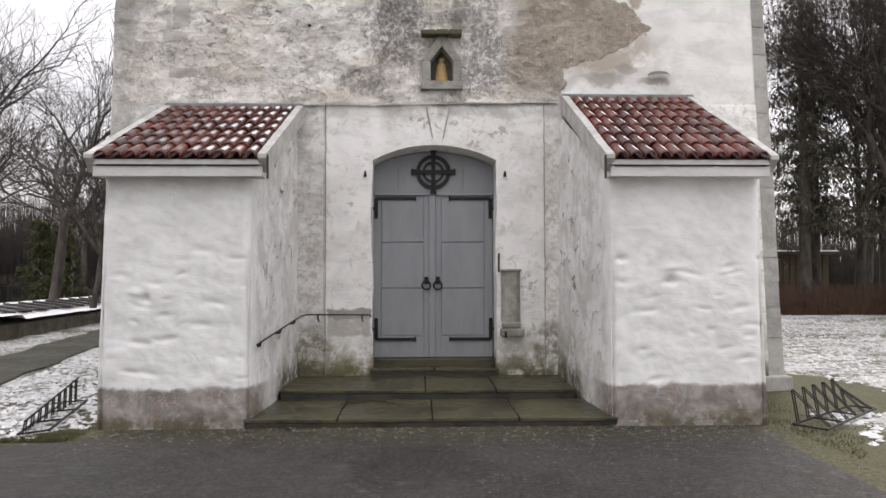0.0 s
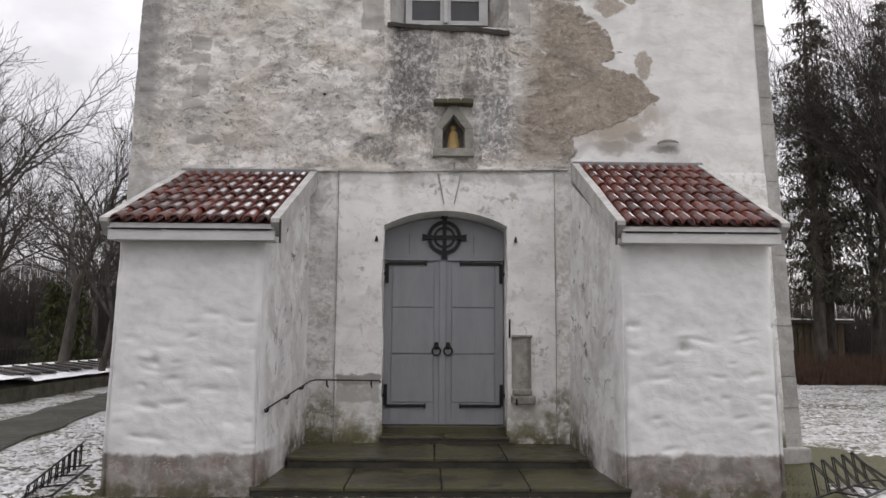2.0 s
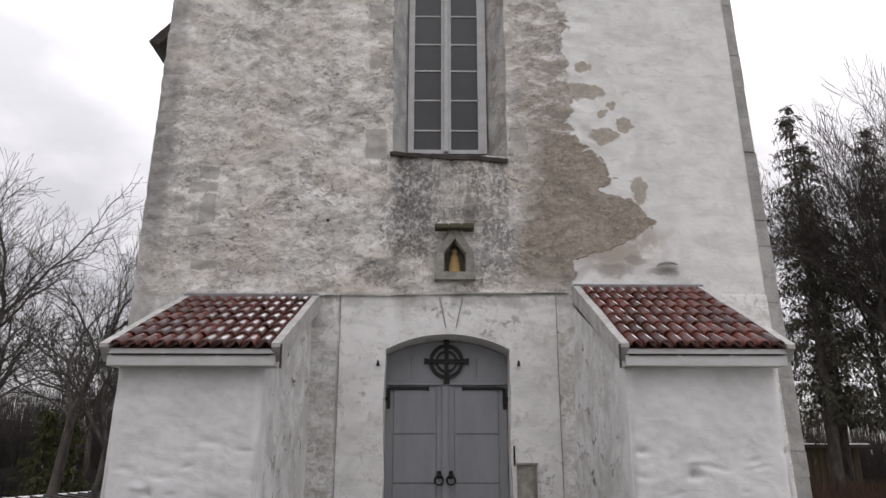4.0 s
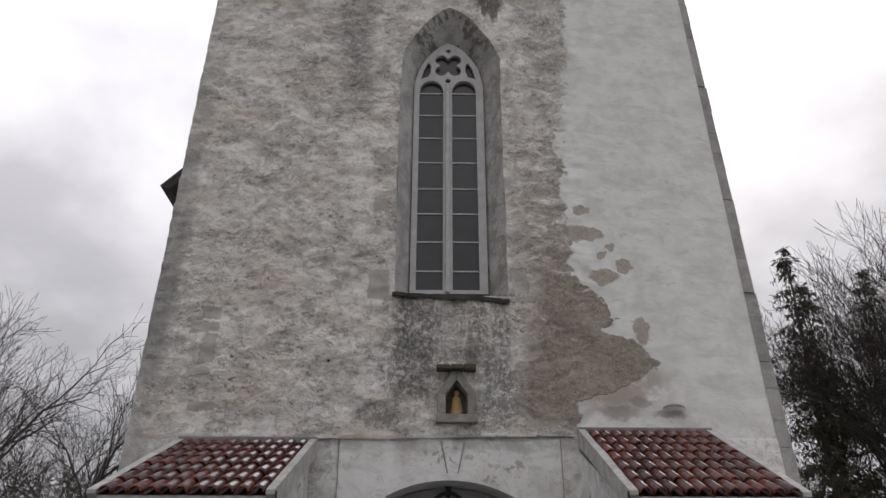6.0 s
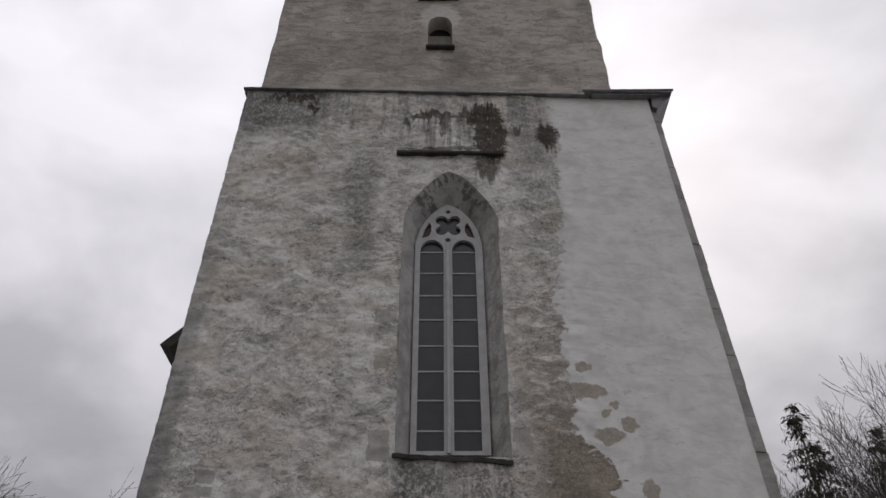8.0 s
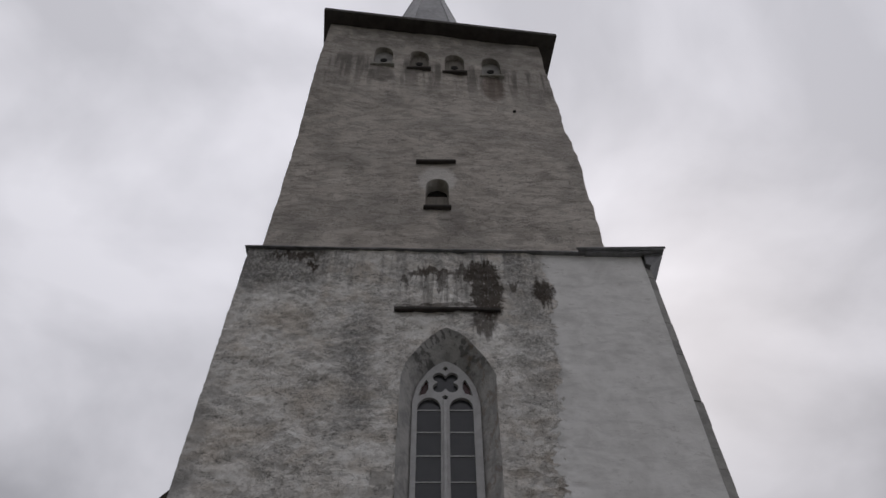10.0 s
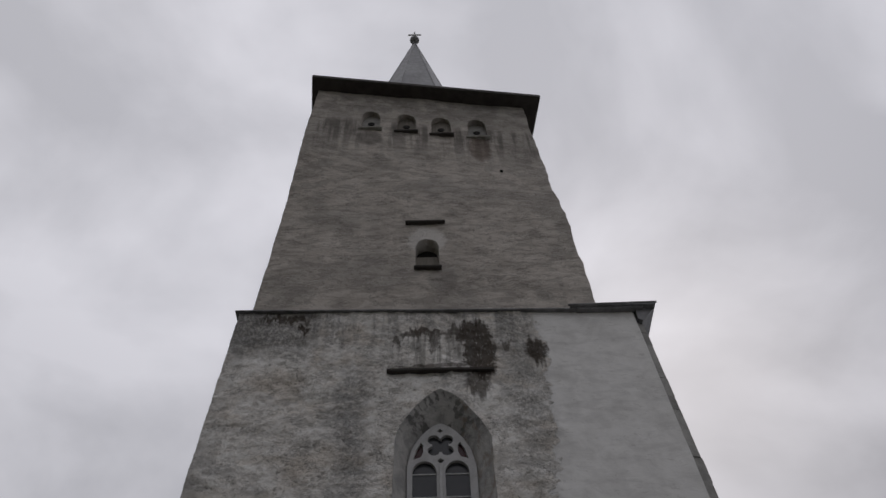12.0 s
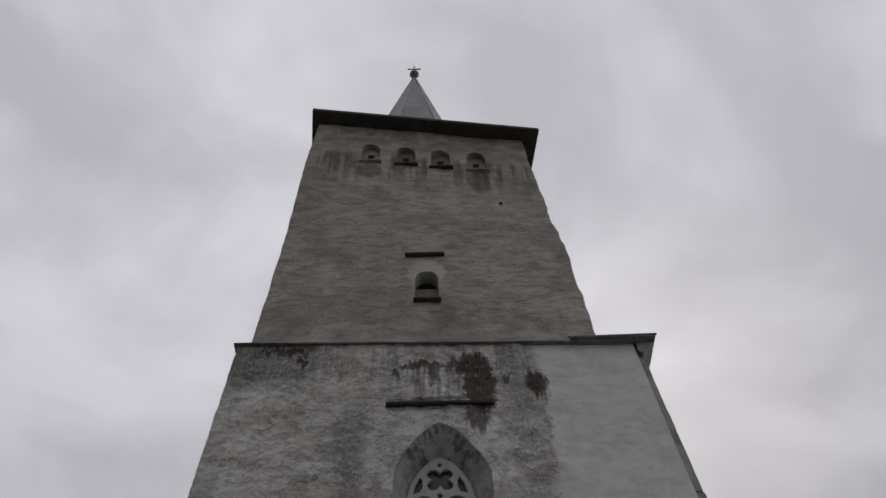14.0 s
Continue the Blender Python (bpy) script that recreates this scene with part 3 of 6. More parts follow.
M_STEP = step_stone()
M_STONE = simple("grey_limestone", (0.20, 0.19, 0.165), (0.34, 0.33, 0.30), 6, 0.85, bump=0.5, vary=0.2)
M_QUOIN = simple("quoin_stone", (0.26, 0.255, 0.24), (0.40, 0.39, 0.37), 3, 0.9, bump=0.5, dist=0.02, vary=0.25)
M_DOOR = simple("blue_grey_door_paint", (0.222, 0.226, 0.240), (0.260, 0.264, 0.278), 3.5, 0.5, bump=0.12, dist=0.003, stretch=(1, 1, 0.25))
M_IRON = simple("black_wrought_iron", (0.012, 0.012, 0.013), (0.03, 0.028, 0.027), 20, 0.5, 0.6, 0.3, 0.003)


def tile_clay():
    n = Nodes("wet_red_clay_tile", 0.5, spec=0.3)
    n.b.inputs["Coat Weight"].default_value, n.b.inputs["Coat Roughness"].default_value = 0.8, 0.07
    oi = n.add("ShaderNodeObjectInfo")
    a, b = n.noise(7, 5, 0.6, 0.3), n.noise(40, 4, 0.7)
    col = n.mix(n.step(a, 0.35, 0.65), (0.135, 0.028, 0.015), (0.055, 0.016, 0.012))
    k = n.add("ShaderNodeHueSaturation")
    n.link(col, k.inputs["Color"])
    n.link(n.math("ADD", n.mul(oi.outputs["Random"], 0.9), 0.5), k.inputs["Value"])
    # white streaks beside the crown, on the tiles nearer the door axis
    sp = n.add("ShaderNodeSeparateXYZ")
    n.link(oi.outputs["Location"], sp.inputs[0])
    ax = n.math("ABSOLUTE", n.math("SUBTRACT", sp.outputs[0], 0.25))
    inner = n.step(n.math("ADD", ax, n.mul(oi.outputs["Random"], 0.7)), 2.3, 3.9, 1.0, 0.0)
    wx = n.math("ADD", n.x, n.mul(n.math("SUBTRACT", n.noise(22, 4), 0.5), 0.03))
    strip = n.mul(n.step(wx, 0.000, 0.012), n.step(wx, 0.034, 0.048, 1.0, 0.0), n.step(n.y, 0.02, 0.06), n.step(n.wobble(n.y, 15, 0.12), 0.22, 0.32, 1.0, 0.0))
    # mask of the white streaks, broken up by noise
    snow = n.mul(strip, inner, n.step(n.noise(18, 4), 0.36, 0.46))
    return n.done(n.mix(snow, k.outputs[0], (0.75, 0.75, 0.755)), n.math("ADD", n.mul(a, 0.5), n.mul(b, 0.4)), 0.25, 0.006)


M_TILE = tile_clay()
M_PAN = simple("dark_clay_pan_tile", (0.085, 0.025, 0.02), (0.04, 0.018, 0.016), 6, 0.6, bump=0.3)
M_TRIM = simple("white_painted_board", (0.66, 0.655, 0.645), (0.56, 0.55, 0.535), 5, 0.65, bump=0.15, dist=0.004, stretch=(0.4, 1, 1))
M_MORTAR = simple("roof_mortar", (0.34, 0.335, 0.315), (0.52, 0.51, 0.49), 5, 0.9, bump=0.5)
M_LEAD = simple("grey_sheet_metal", (0.15, 0.15, 0.152), (0.24, 0.24, 0.245), 4, 0.5, 0.4, 0.15, 0.004)
M_SPIRE = simple("spire_sheet_metal", (0.15, 0.15, 0.153), (0.21, 0.21, 0.213), 0.8, 0.5, 0.3, 0.1, 0.01)
M_DARK = simple("dark_eave_board", (0.035, 0.03, 0.026), (0.06, 0.052, 0.046), 3, 0.8, bump=0.2)
M_WINFR = simple("white_window_paint", (0.53, 0.53, 0.525), (0.43, 0.425, 0.42), 5, 0.6, bump=0.12, dist=0.003)
M_SHUT = simple("grey_brown_shutter_wood", (0.16, 0.145, 0.125), (0.25, 0.23, 0.20), 3, 0.85, bump=0.3, stretch=(6, 1, 0.5))
# near-black colour standing in for the shade inside openings and holes
M_HOLE_SHADE = simple("painted_hole_shade", (0.012, 0.011, 0.01), (0.02, 0.018, 0.016), 4, 0.95, bump=0.0)
M_OCHRE = simple("ochre_painted_stone", (0.50, 0.34, 0.12), (0.40, 0.29, 0.15), 14, 0.75, bump=0.3)
M_BARK = simple("grey_brown_bark", (0.036, 0.031, 0.027), (0.10, 0.088, 0.075), 5, 0.95, bump=0.5, dist=0.03, stretch=(1, 1, 0.3))
M_TWIG = simple("dark_twig", (0.030, 0.026, 0.023), (0.062, 0.054, 0.047), 3, 0.95, bump=0.0)
M_NEEDLE = simple("spruce_needles", (0.036, 0.036, 0.024), (0.088, 0.080, 0.056), 1.2, 0.8, bump=0.0)
M_THUJA = simple("thuja_leaves", (0.032, 0.040, 0.012), (0.075, 0.076, 0.026), 2, 0.8, bump=0.0)
M_HEDGE = simple("bare_brown_hedge", (0.065, 0.038, 0.026), (0.13, 0.08, 0.055), 3, 0.95, bump=0.0)


def glass_mat():
    n = Nodes("dark_leaded_glass", 0.12, spec=0.5)
    f = n.noise(3, 3)
    return n.done(n.mix(f, (0.030, 0.032, 0.036), (0.055, 0.057, 0.062)), n.noise(2.5, 2), 0.10, 0.02)


M_GLASS = glass_mat()
M_SNOWCAP = simple("settled_snow", (0.82, 0.82, 0.83), (0.70, 0.70, 0.71), 3, 0.7, bump=0.6, dist=0.04)
M_RED = simple("dark_red_glass", (0.045, 0.014, 0.014), (0.07, 0.02, 0.02), 5, 0.2, bump=0.05)


# ---- building helpers ----
def mesh_of(bm, name, smooth=False):
    me = bpy.data.meshes.new(name)
    bm.normal_update()
    bm.to_mesh(me)
    bm.free()
    if smooth:
        for p in me.polygons:
            p.use_smooth = True
    return me


def thing(name, at, label, category, group="", kind=""):
    e = new(name)
    e.empty_display_size = 0.2
    e.location = at
    return tagged(e, label, category, group, kind)


def under(ob, parent):
    """Hang ob, built in world coordinates, under parent."""
    ob.parent = parent
    if parent.data is None:
        ob.matrix_parent_inverse = Matrix.Translation(-parent.location)
    return ob


def part(name, bm, material, parent=None, label="", smooth=False):
    ob = new(name, mesh_of(bm, name, smooth))
    ob.data.materials.append(material)
    if parent is not None:
        under(ob, parent)
    if label:
        tagged(ob, label)
    return ob


def solo(name, bm, material, label, category="", group="", kind="", smooth=False):
    return tagged(part(name, bm, material, None, "", smooth), label, category, group, kind)


def box(bm, x0, x1, y0, y1, z0, z1, bevel=0.0, m=None):
    r = bmesh.ops.create_cube(bm, size=1.0)
    vs = r["verts"]
    for v in vs:
        v.co = Vector((x0 + (v.co.x + 0.5) * (x1 - x0), y0 + (v.co.y + 0.5) * (y1 - y0), z0 + (v.co.z + 0.5) * (z1 - z0)))
    if bevel:
        es = list({e for v in vs for e in v.link_edges})
        r = bmesh.ops.bevel(bm, geom=es, offset=bevel, segments=2, affect="EDGES", profile=0.6)
        vs = list({v for f in r["faces"] for v in f.verts} | {v for v in vs if v.is_valid})
    if m is not None:
        bmesh.ops.transform(bm, matrix=m, verts=[v for v in vs if v.is_valid])
    return bm


def boxed(*a, **k):
    return box(bmesh.new(), *a, **k)


def rod(bm, p, q, r0, r1=None, sides=8):
    """A round bar from p to q."""
    r1 = r0 if r1 is None else r1
    p, q = Vector(p), Vector(q)
    d = (q - p)
    turn = d.to_track_quat("Z", "Y").to_matrix().to_4x4()
    m = Matrix.Translation((p + q) / 2) @ turn
    bmesh.ops.create_cone(bm, cap_ends=True, segments=sides, radius1=r0, radius2=r1, depth=d.length, matrix=m)
    return bm


def extrude_xz(bm, pts, y0, y1):
    """A prism from an outline in x and z, between two depths."""
    a = [bm.verts.new((x, y0, z)) for x, z in pts]
    b = [bm.verts.new((x, y1, z)) for x, z in pts]
    bm.faces.new(a)
    bm.faces.new(b[::-1])
    for i in range(len(a)):
        j = (i + 1) % len(a)
        bm.faces.new((a[j], a[i], b[i], b[j]))
    return bm


def lumps(p, amp):
    return amp * (noise.noise(p * 0.9) * 0.9 + noise.noise(p * 2.6) * 0.6 + noise.noise(p * 6.5) * 0.3)


def grid(bm, fx, fz, fy, nu, nv, flip=False):
    """A sheet: u, v in 0..1 give x = fx(u, v), z = fz(u, v) and y = fy(x, z)."""
    rows = []
    for j in range(nv + 1):
        row = []
        for i in range(nu + 1):
            u, v = i / nu, j / nv
            x, z = fx(u, v), fz(u, v)
            row.append(bm.verts.new((x, fy(x, z), z)))
        rows.append(row)
    for j in range(nv):
        for i in range(nu):
            q = (rows[j][i], rows[j][i + 1], rows[j + 1][i + 1], rows[j + 1][i])
            bm.faces.new(q[::-1] if flip else q)
    return rows


def lerp(a, b, t):
    return a + (b - a) * t


# ---- the church tower ----
FACE, UP = 11.1, 11.4


def edge_l(z):
    return -4.57 + 0.0215 * z + lumps(Vector((2.0, 8.0, z * 0.8)), 0.014)


def edge_out(z):
    return 5.43 - 0.0395 * z


def edge_r(z):
    return edge_out(z) - lerp(0.29, 0.17, min(z / 14, 1))


def up_l(z):
    return -4.08 + 0.034 * (z - 15.6) + lumps(Vector((6.0, 1.0, z * 0.8)), 0.035)


def up_r(z):
    return 4.02 - 0.028 * (z - 15.6) + lumps(Vector((9.0, 4.0, z * 0.9)), 0.06)


def twist(z):
    t = min(max((z - 18.8) / 5.2, 0), 1)
    return 0.112 * t * t * (3 - 2 * t)


def ramp(v, a, b):
    t = min(max((v - a) / (b - a), 0.0), 1.0)
    return t * t * (3 - 2 * t)


def flakes(x, z):
    """Thick skins of plaster, broken off along uneven edges."""
    a = noise.noise(Vector((x * 1.7, 4.0, z * 2.4))) + 0.45 * noise.noise(Vector((x * 5.1, 9.0, z * 6.6)))
    b = noise.noise(Vector((x * 4.3, 1.0, z * 5.8))) + 0.5 * noise.noise(Vector((x * 10.7, 3.0, z * 12.3)))
    return 0.011 * (ramp(a, -0.22, -0.14) + ramp(a, 0.1, 0.18)) + 0.009 * (ramp(b, -0.15, -0.05) + ramp(b, 0.18, 0.28))


def face_y(x, z):
    if -1.37 < x < 1.83 and z < 4.2:
        return FACE - 0.012 + lumps(Vector((x, 3.1, z)), 0.010)
    if z < 4.2:
        return FACE + lumps(Vector((x, 0.0, z)), 0.016) - 0.7 * flakes(x, z)
    old = 1.0 - ramp(x + 0.3 * noise.noise(Vector((x, 2, z)) * 1.5), 2.1, 2.7)
    return FACE + lumps(Vector((x, 0.0, z)), 0.014 + 0.02 * old) + 0.012 - flakes(x, z) * old


def warp(bm):
    """Uneven jambs: shift the front of the wall sideways a little, less towards the back of the openings."""
    for v in bm.verts:
        w = ramp(v.co.y, 11.45, 11.15) * ramp(abs(v.co.x), 3.6, 2.6)
        v.co.x += w * (0.030 * noise.noise(Vector((v.co.x * 0.9, 1.0, v.co.z * 1.3))) + 0.016 * noise.noise(Vector((v.co.x * 1.5, 6.0, v.co.z * 4.1))))


def upper_y(x, z):
    return UP + twist(z) * x + lumps(Vector((x, 7.0, z)), 0.035)


def arch(cx, half, spring, rise, p=1.6, q=0.5):
    def top(x):
        t = min(abs(x - cx) / half, 1.0)
        return spring + rise * max(1 - t ** p, 0) ** q
    return top


def wall_with_openings(bm, xl, xr, z0, z1, openings, fy, cell):
    """A wall sheet with openings side by side, each (x0, x1, bottom, top function)."""
    marks = [xl] + [f for o in openings for f in ((lambda z, a=o[0]: a), (lambda z, a=o[1]: a))] + [xr]
    for k in range(len(marks) - 1):
        a, b = marks[k], marks[k + 1]
        nu = max(2, round((b(z0) - a(z0)) / cell))
        spans = [(lambda x: z0, lambda x: z1)]
        if k % 2:
            o = openings[k // 2]
            spans = [(o[3], lambda x: z1)]
            nu = max(nu, 14)
            if o[2] > z0 + 0.01:
                spans.append((lambda x: z0, lambda x, o=o: o[2]))
        for lo, hi in spans:
            nv = max(2, round((hi(a(z0)) - lo(a(z0))) / cell))

            def fz(u, v, lo=lo, hi=hi, a=a, b=b):
                x = lerp(a(z0), b(z0), u)
                return lerp(lo(x), hi(x), v)

            def fx(u, v, a=a, b=b, fz=fz):
                z = fz(u, v)
                return lerp(a(z), b(z), u)
            grid(bm, fx, fz, fy, nu, nv)


def outline(x0, x1, z0, top, n=18):
    """The outline of an arched opening, from the foot on one side over the head to the other."""
    return [(x0, lerp(z0, top(x0), i / 6)) for i in range(6)] + [(lerp(x0, x1, i / n), top(lerp(x0, x1, i / n))) for i in range(n + 1)] + [(x1, lerp(top(x1), z0, (i + 1) / 6)) for i in range(6)]


def loft(bm, a, b, ya, yb, uneven=0.0):
    """The reveal between two outlines with as many points."""
    va = [bm.verts.new((x, ya(x, z) if callable(ya) else ya, z)) for x, z in a]
    vb = [bm.verts.new((x + lumps(Vector((x, 5, z)), uneven), yb, z)) for x, z in b]
    for i in range(len(a) - 1):
        bm.faces.new((va[i + 1], va[i], vb[i], vb[i + 1]))


tower = thing("church_tower", (0.2, FACE, 0), "tall medieval church tower of stained whitewashed masonry with a metal spire", "church tower")

door_top = arch(0.215, 0.905, 3.40, 0.225, 2.0, 1.0)
win_top = arch(0.25, 0.91, 11.32, 1.25, 1.4, 0.75)
inn_top = arch(0.22, 0.65, 10.95, 1.04, 1.5, 0.58)
niche_top = arch(0.325, 0.165, 4.86, 0.21, 1.0, 1.0)

for z0, z1, holes, cell in ((0.0, 4.25, [(-0.69, 1.12, 0.0, door_top)], 0.06), (4.25, 5.4, [(0.16, 0.49, 4.575, niche_top)], 0.05), (5.4, 15.06, [(-0.66, 1.16, 6.47, win_top)], 0.042)):
    bm = bmesh.new()
    wall_with_openings(bm, edge_l, edge_r, z0, z1, holes, face_y, cell)
    bmesh.ops.remove_doubles(bm, verts=bm.verts[:], dist=0.004)
    warp(bm)
    part("lower_wall", bm, M_TOWER, tower, "stained and flaking whitewashed wall", True)
d_out = outline(-0.69, 1.12, 0.2, door_top)
w_out, w_in = outline(-0.66, 1.16, 6.47, win_top), outline(-0.43, 0.87, 6.66, inn_top)
n_out = outline(0.16, 0.49, 4.575, niche_top)
for name, o1, o2, back, mt in (("door_reveal", d_out, outline(-0.70, 1.11, 0.2, arch(0.205, 0.905, 3.36, 0.215, 2.0, 1.0)), 11.62, M_TOWER),
                               ("window_reveal", w_out, w_in, 11.54, M_REVEAL), ("niche_reveal", n_out, outline(0.17, 0.48, 4.575, niche_top), 11.36, M_TOWER)):
    bm = bmesh.new()
    loft(bm, o1, o2, face_y, back, 0.02 if mt is M_REVEAL else 0.008)
    warp(bm)
    part(name, bm, mt, tower, "", True)
# sides of the lower stage
for fx, flip in ((edge_l, True), (edge_r, False)):
    bm = bmesh.new()
    vs = [bm.verts.new((fx(z), y, z)) for z in (0, 5, 10, 15.06) for y in (FACE + 0.005, 19.4)]
    for k in range(3):
        q = [vs[2 * k], vs[2 * k + 1], vs[2 * k + 3], vs[2 * k + 2]]
        bm.faces.new(q if not flip else q[::-1])
    part("side_wall", bm, M_TOWER, tower)
part("wall_core", boxed(-4.1, 4.6, 11.75, 19.3, 0, 14.9), M_TOWER, tower)
part("niche_back", boxed(0.1, 0.55, 11.34, 11.42, 4.5, 5.15), M_STONE, tower)

BELL = [(-2.06, -1.44), (-0.88, -0.24), (0.29, 0.95), (1.53, 2.17)]
bells = [(a, b, 24.62, arch((a + b) / 2, (b - a) / 2, 25.55, 0.42, 2, 0.5)) for a, b in BELL]
small = (-0.26, 0.35, 17.07, arch(0.045, 0.305, 17.98, 0.36, 2, 0.5))
for z0, z1, holes, cell in ((15.06, 20.0, [small], 0.10), (20.0, 24.2, [], 0.12), (24.2, 28.1, bells, 0.11)):
    bm = bmesh.new()
    wall_with_openings(bm, up_l, up_r, z0, z1, holes, upper_y, cell)
    bmesh.ops.remove_doubles(bm, verts=bm.verts[:], dist=0.004)
    part("upper_wall", bm, M_UPPER, tower, "dark weathered grey upper wall", True)
for a, b, z0, tp in [small] + bells:
    o = outline(a, b, z0, tp)
    bm = bmesh.new()
    loft(bm, o, o, upper_y, UP + 0.4 + twist(z0 + 0.5) * (a + b) / 2)
    part("opening_reveal", bm, M_UPPER, tower)
for fx, flip in ((up_l, True), (up_r, False)):
    bm = bmesh.new()
    rows = []
    for k in range(60):
        z = 15.06 + k * 13.04 / 59
        row = []
        for j in range(14):
            y = UP + twist(z) * fx(z) + j * 7.7 / 13
            row.append(bm.verts.new((fx(z) + (lumps(Vector((3, y, z)), 0.05) if j else 0), y, z)))
        rows.append(row)
    for k in range(59):
        for j in range(13):
            q = [rows[k][j], rows[k][j + 1], rows[k + 1][j + 1], rows[k + 1][j]]
            bm.faces.new(q if not flip else q[::-1])
    part("side_wall", bm, M_UPPER, tower, "", True)
part("upper_core", boxed(-3.2, 3.2, 12.3, 18.8, 15, 27.9), M_UPPER, tower)

# boarded openings
op = part("belfry_shutter", boxed(-0.26, 0.35, 11.62, 11.66, 17.05, 17.85), M_SHUT, tower, "grey boarded shutter")
# dark sheet that paints the shade behind the shutter
part("opening_shade_sheet", boxed(-0.3, 0.4, 11.78, 11.82, 17.0, 18.5), M_HOLE_SHADE, tower)
part("opening_sill", boxed(-0.30, 0.40, 11.28, 11.5, 17.0, 17.06, 0.01), M_DARK, tower)
for k, (a, b, z0, tp) in enumerate(bells):
    c = (a + b) / 2
    yy = UP + twist(25.2) * c
    # dark sheet put in for the shade inside the bell opening
    part("opening_shade_sheet", boxed(a - 0.05, b + 0.05, yy + 0.36, yy + 0.4, z0 - 0.1, 26.1), M_HOLE_SHADE, tower)
    bm = bmesh.new()
    grid(bm, lambda u, v: lerp(a, b, u), lambda u, v: lerp(z0, tp(lerp(a, b, u)), v), lambda x, z: yy + 0.20, 12, 4)
    ob = part("belfry_shutter", bm, M_QUOIN if k in (0, 3) else M_SHUT, tower)
    bm = bmesh.new()
    bmesh.ops.create_circle(bm, cap_ends=True, segments=16, radius=0.12, matrix=Matrix.Translation((c, yy + 0.19, 25.35)) @ Matrix.Rotation(radians(90), 4, "X"))
    r = bmesh.ops.extrude_face_region(bm, geom=bm.faces[:])
    bmesh.ops.translate(bm, vec=(0, -0.02, 0), verts=[v for v in r["geom"] if isinstance(v, bmesh.types.BMVert)])
    # near-black disc, the shade of a round hole given as colour
    part("sound_hole", bm, M_HOLE_SHADE, ob)
    part("opening_sill", boxed(a - 0.08, b + 0.08, yy - 0.10, yy + 0.2, z0 - 0.07, z0, 0.01), M_DARK if k in (1, 2) else M_STONE, tower)

# drip boards and the ledge between the stages
bm = bmesh.new()
box(bm, -0.85, 1.36, 10.98, 11.2, 13.03, 13.08)
bmesh.ops.subdivide_edges(bm, edges=[e for e in bm.edges if abs(e.verts[0].co.x - e.verts[1].co.x) > 1], cuts=9)
for v in bm.verts:
    v.co.z -= 0.035 * max(0, v.co.x - 0.3) + lumps(v.co * 2, 0.012)
part("drip_board", bm, M_DARK, tower, "black weathered drip board")
part("drip_board", boxed(-0.53, 0.55, 11.27, 11.5, 19.06, 19.12, 0.01), M_DARK, tower, "black weathered drip board")


def ledge_mesh(x0, x1, y0, z, h, top_y, rise):
    b = bmesh.new()
    n = 40
    prof = [(y0, z), (y0, z + h), (top_y, z + h + rise), (top_y, z)]
    rows = [[b.verts.new((lerp(x0, x1, i / n), y + lumps(Vector((lerp(x0, x1, i / n), y, 2)), 0.012), zz - 0.024 * (lerp(x0, x1, i / n) + 4.3) * (x1 < 4) + lumps(Vector((lerp(x0, x1, i / n) * 2, 1, 9)), 0.010))) for y, zz in prof] for i in range(n + 1)]
    for i in range(n):
        for k in range(4):
            b.faces.new((rows[i][k], rows[i + 1][k], rows[i + 1][(k + 1) % 4], rows[i][(k + 1) % 4]))
    b.faces.new(rows[0])
    b.faces.new(rows[-1][::-1])
    bmesh.ops.recalc_face_normals(b, faces=b.faces[:])
    return b


part("ledge", ledge_mesh(-4.33, 3.35, 11.0, 15.07, 0.022, 11.55, 0.20), M_LEAD, tower, "sheet metal ledge")
cap = part("cap_roof", ledge_mesh(3.25, 5.18, 10.93, 14.90, 0.045, 12.4, 0.40), M_LEAD, tower, "sheet metal cap roof with boarded eave")
part("eave_board", boxed(3.4, 4.9, 10.97, 11.15, 14.85, 14.898), M_LEAD, cap)
bm = bmesh.new()
rod(bm, (3.2, 10.93, 14.93), (5.22, 10.93, 14.97), 0.03, sides=10)
part("gutter", bm, M_LEAD, cap)
bm = bmesh.new()
extrude_xz(bm, [(4.72, 14.55), (4.82, 14.50), (5.18, 14.90), (4.74, 14.90)], 11.05, 19)
part("side_eave", bm, M_LEAD, cap)

# narrow dressed edge on the south corner
random.seed(4)
bm = bmesh.new()
qv = [bm.verts.new((fx(z), y, z)) for z in (0.0, 5.0, 10.0, 14.94) for fx, y in ((edge_r, 11.19), (edge_out, 11.235))]
for k in range(3):
    bm.faces.new((qv[2 * k], qv[2 * k + 1], qv[2 * k + 3], qv[2 * k + 2]))
quoin_edge = part("quoin_strip", bm, M_QUOIN, tower, "dressed stone corner strip")
z = 0.0
STONE_ROWS = []
while z < 14.9:
    h = random.uniform(0.34, 0.62)
    STONE_ROWS.append((z, min(z + h, 14.95)))
    z += h
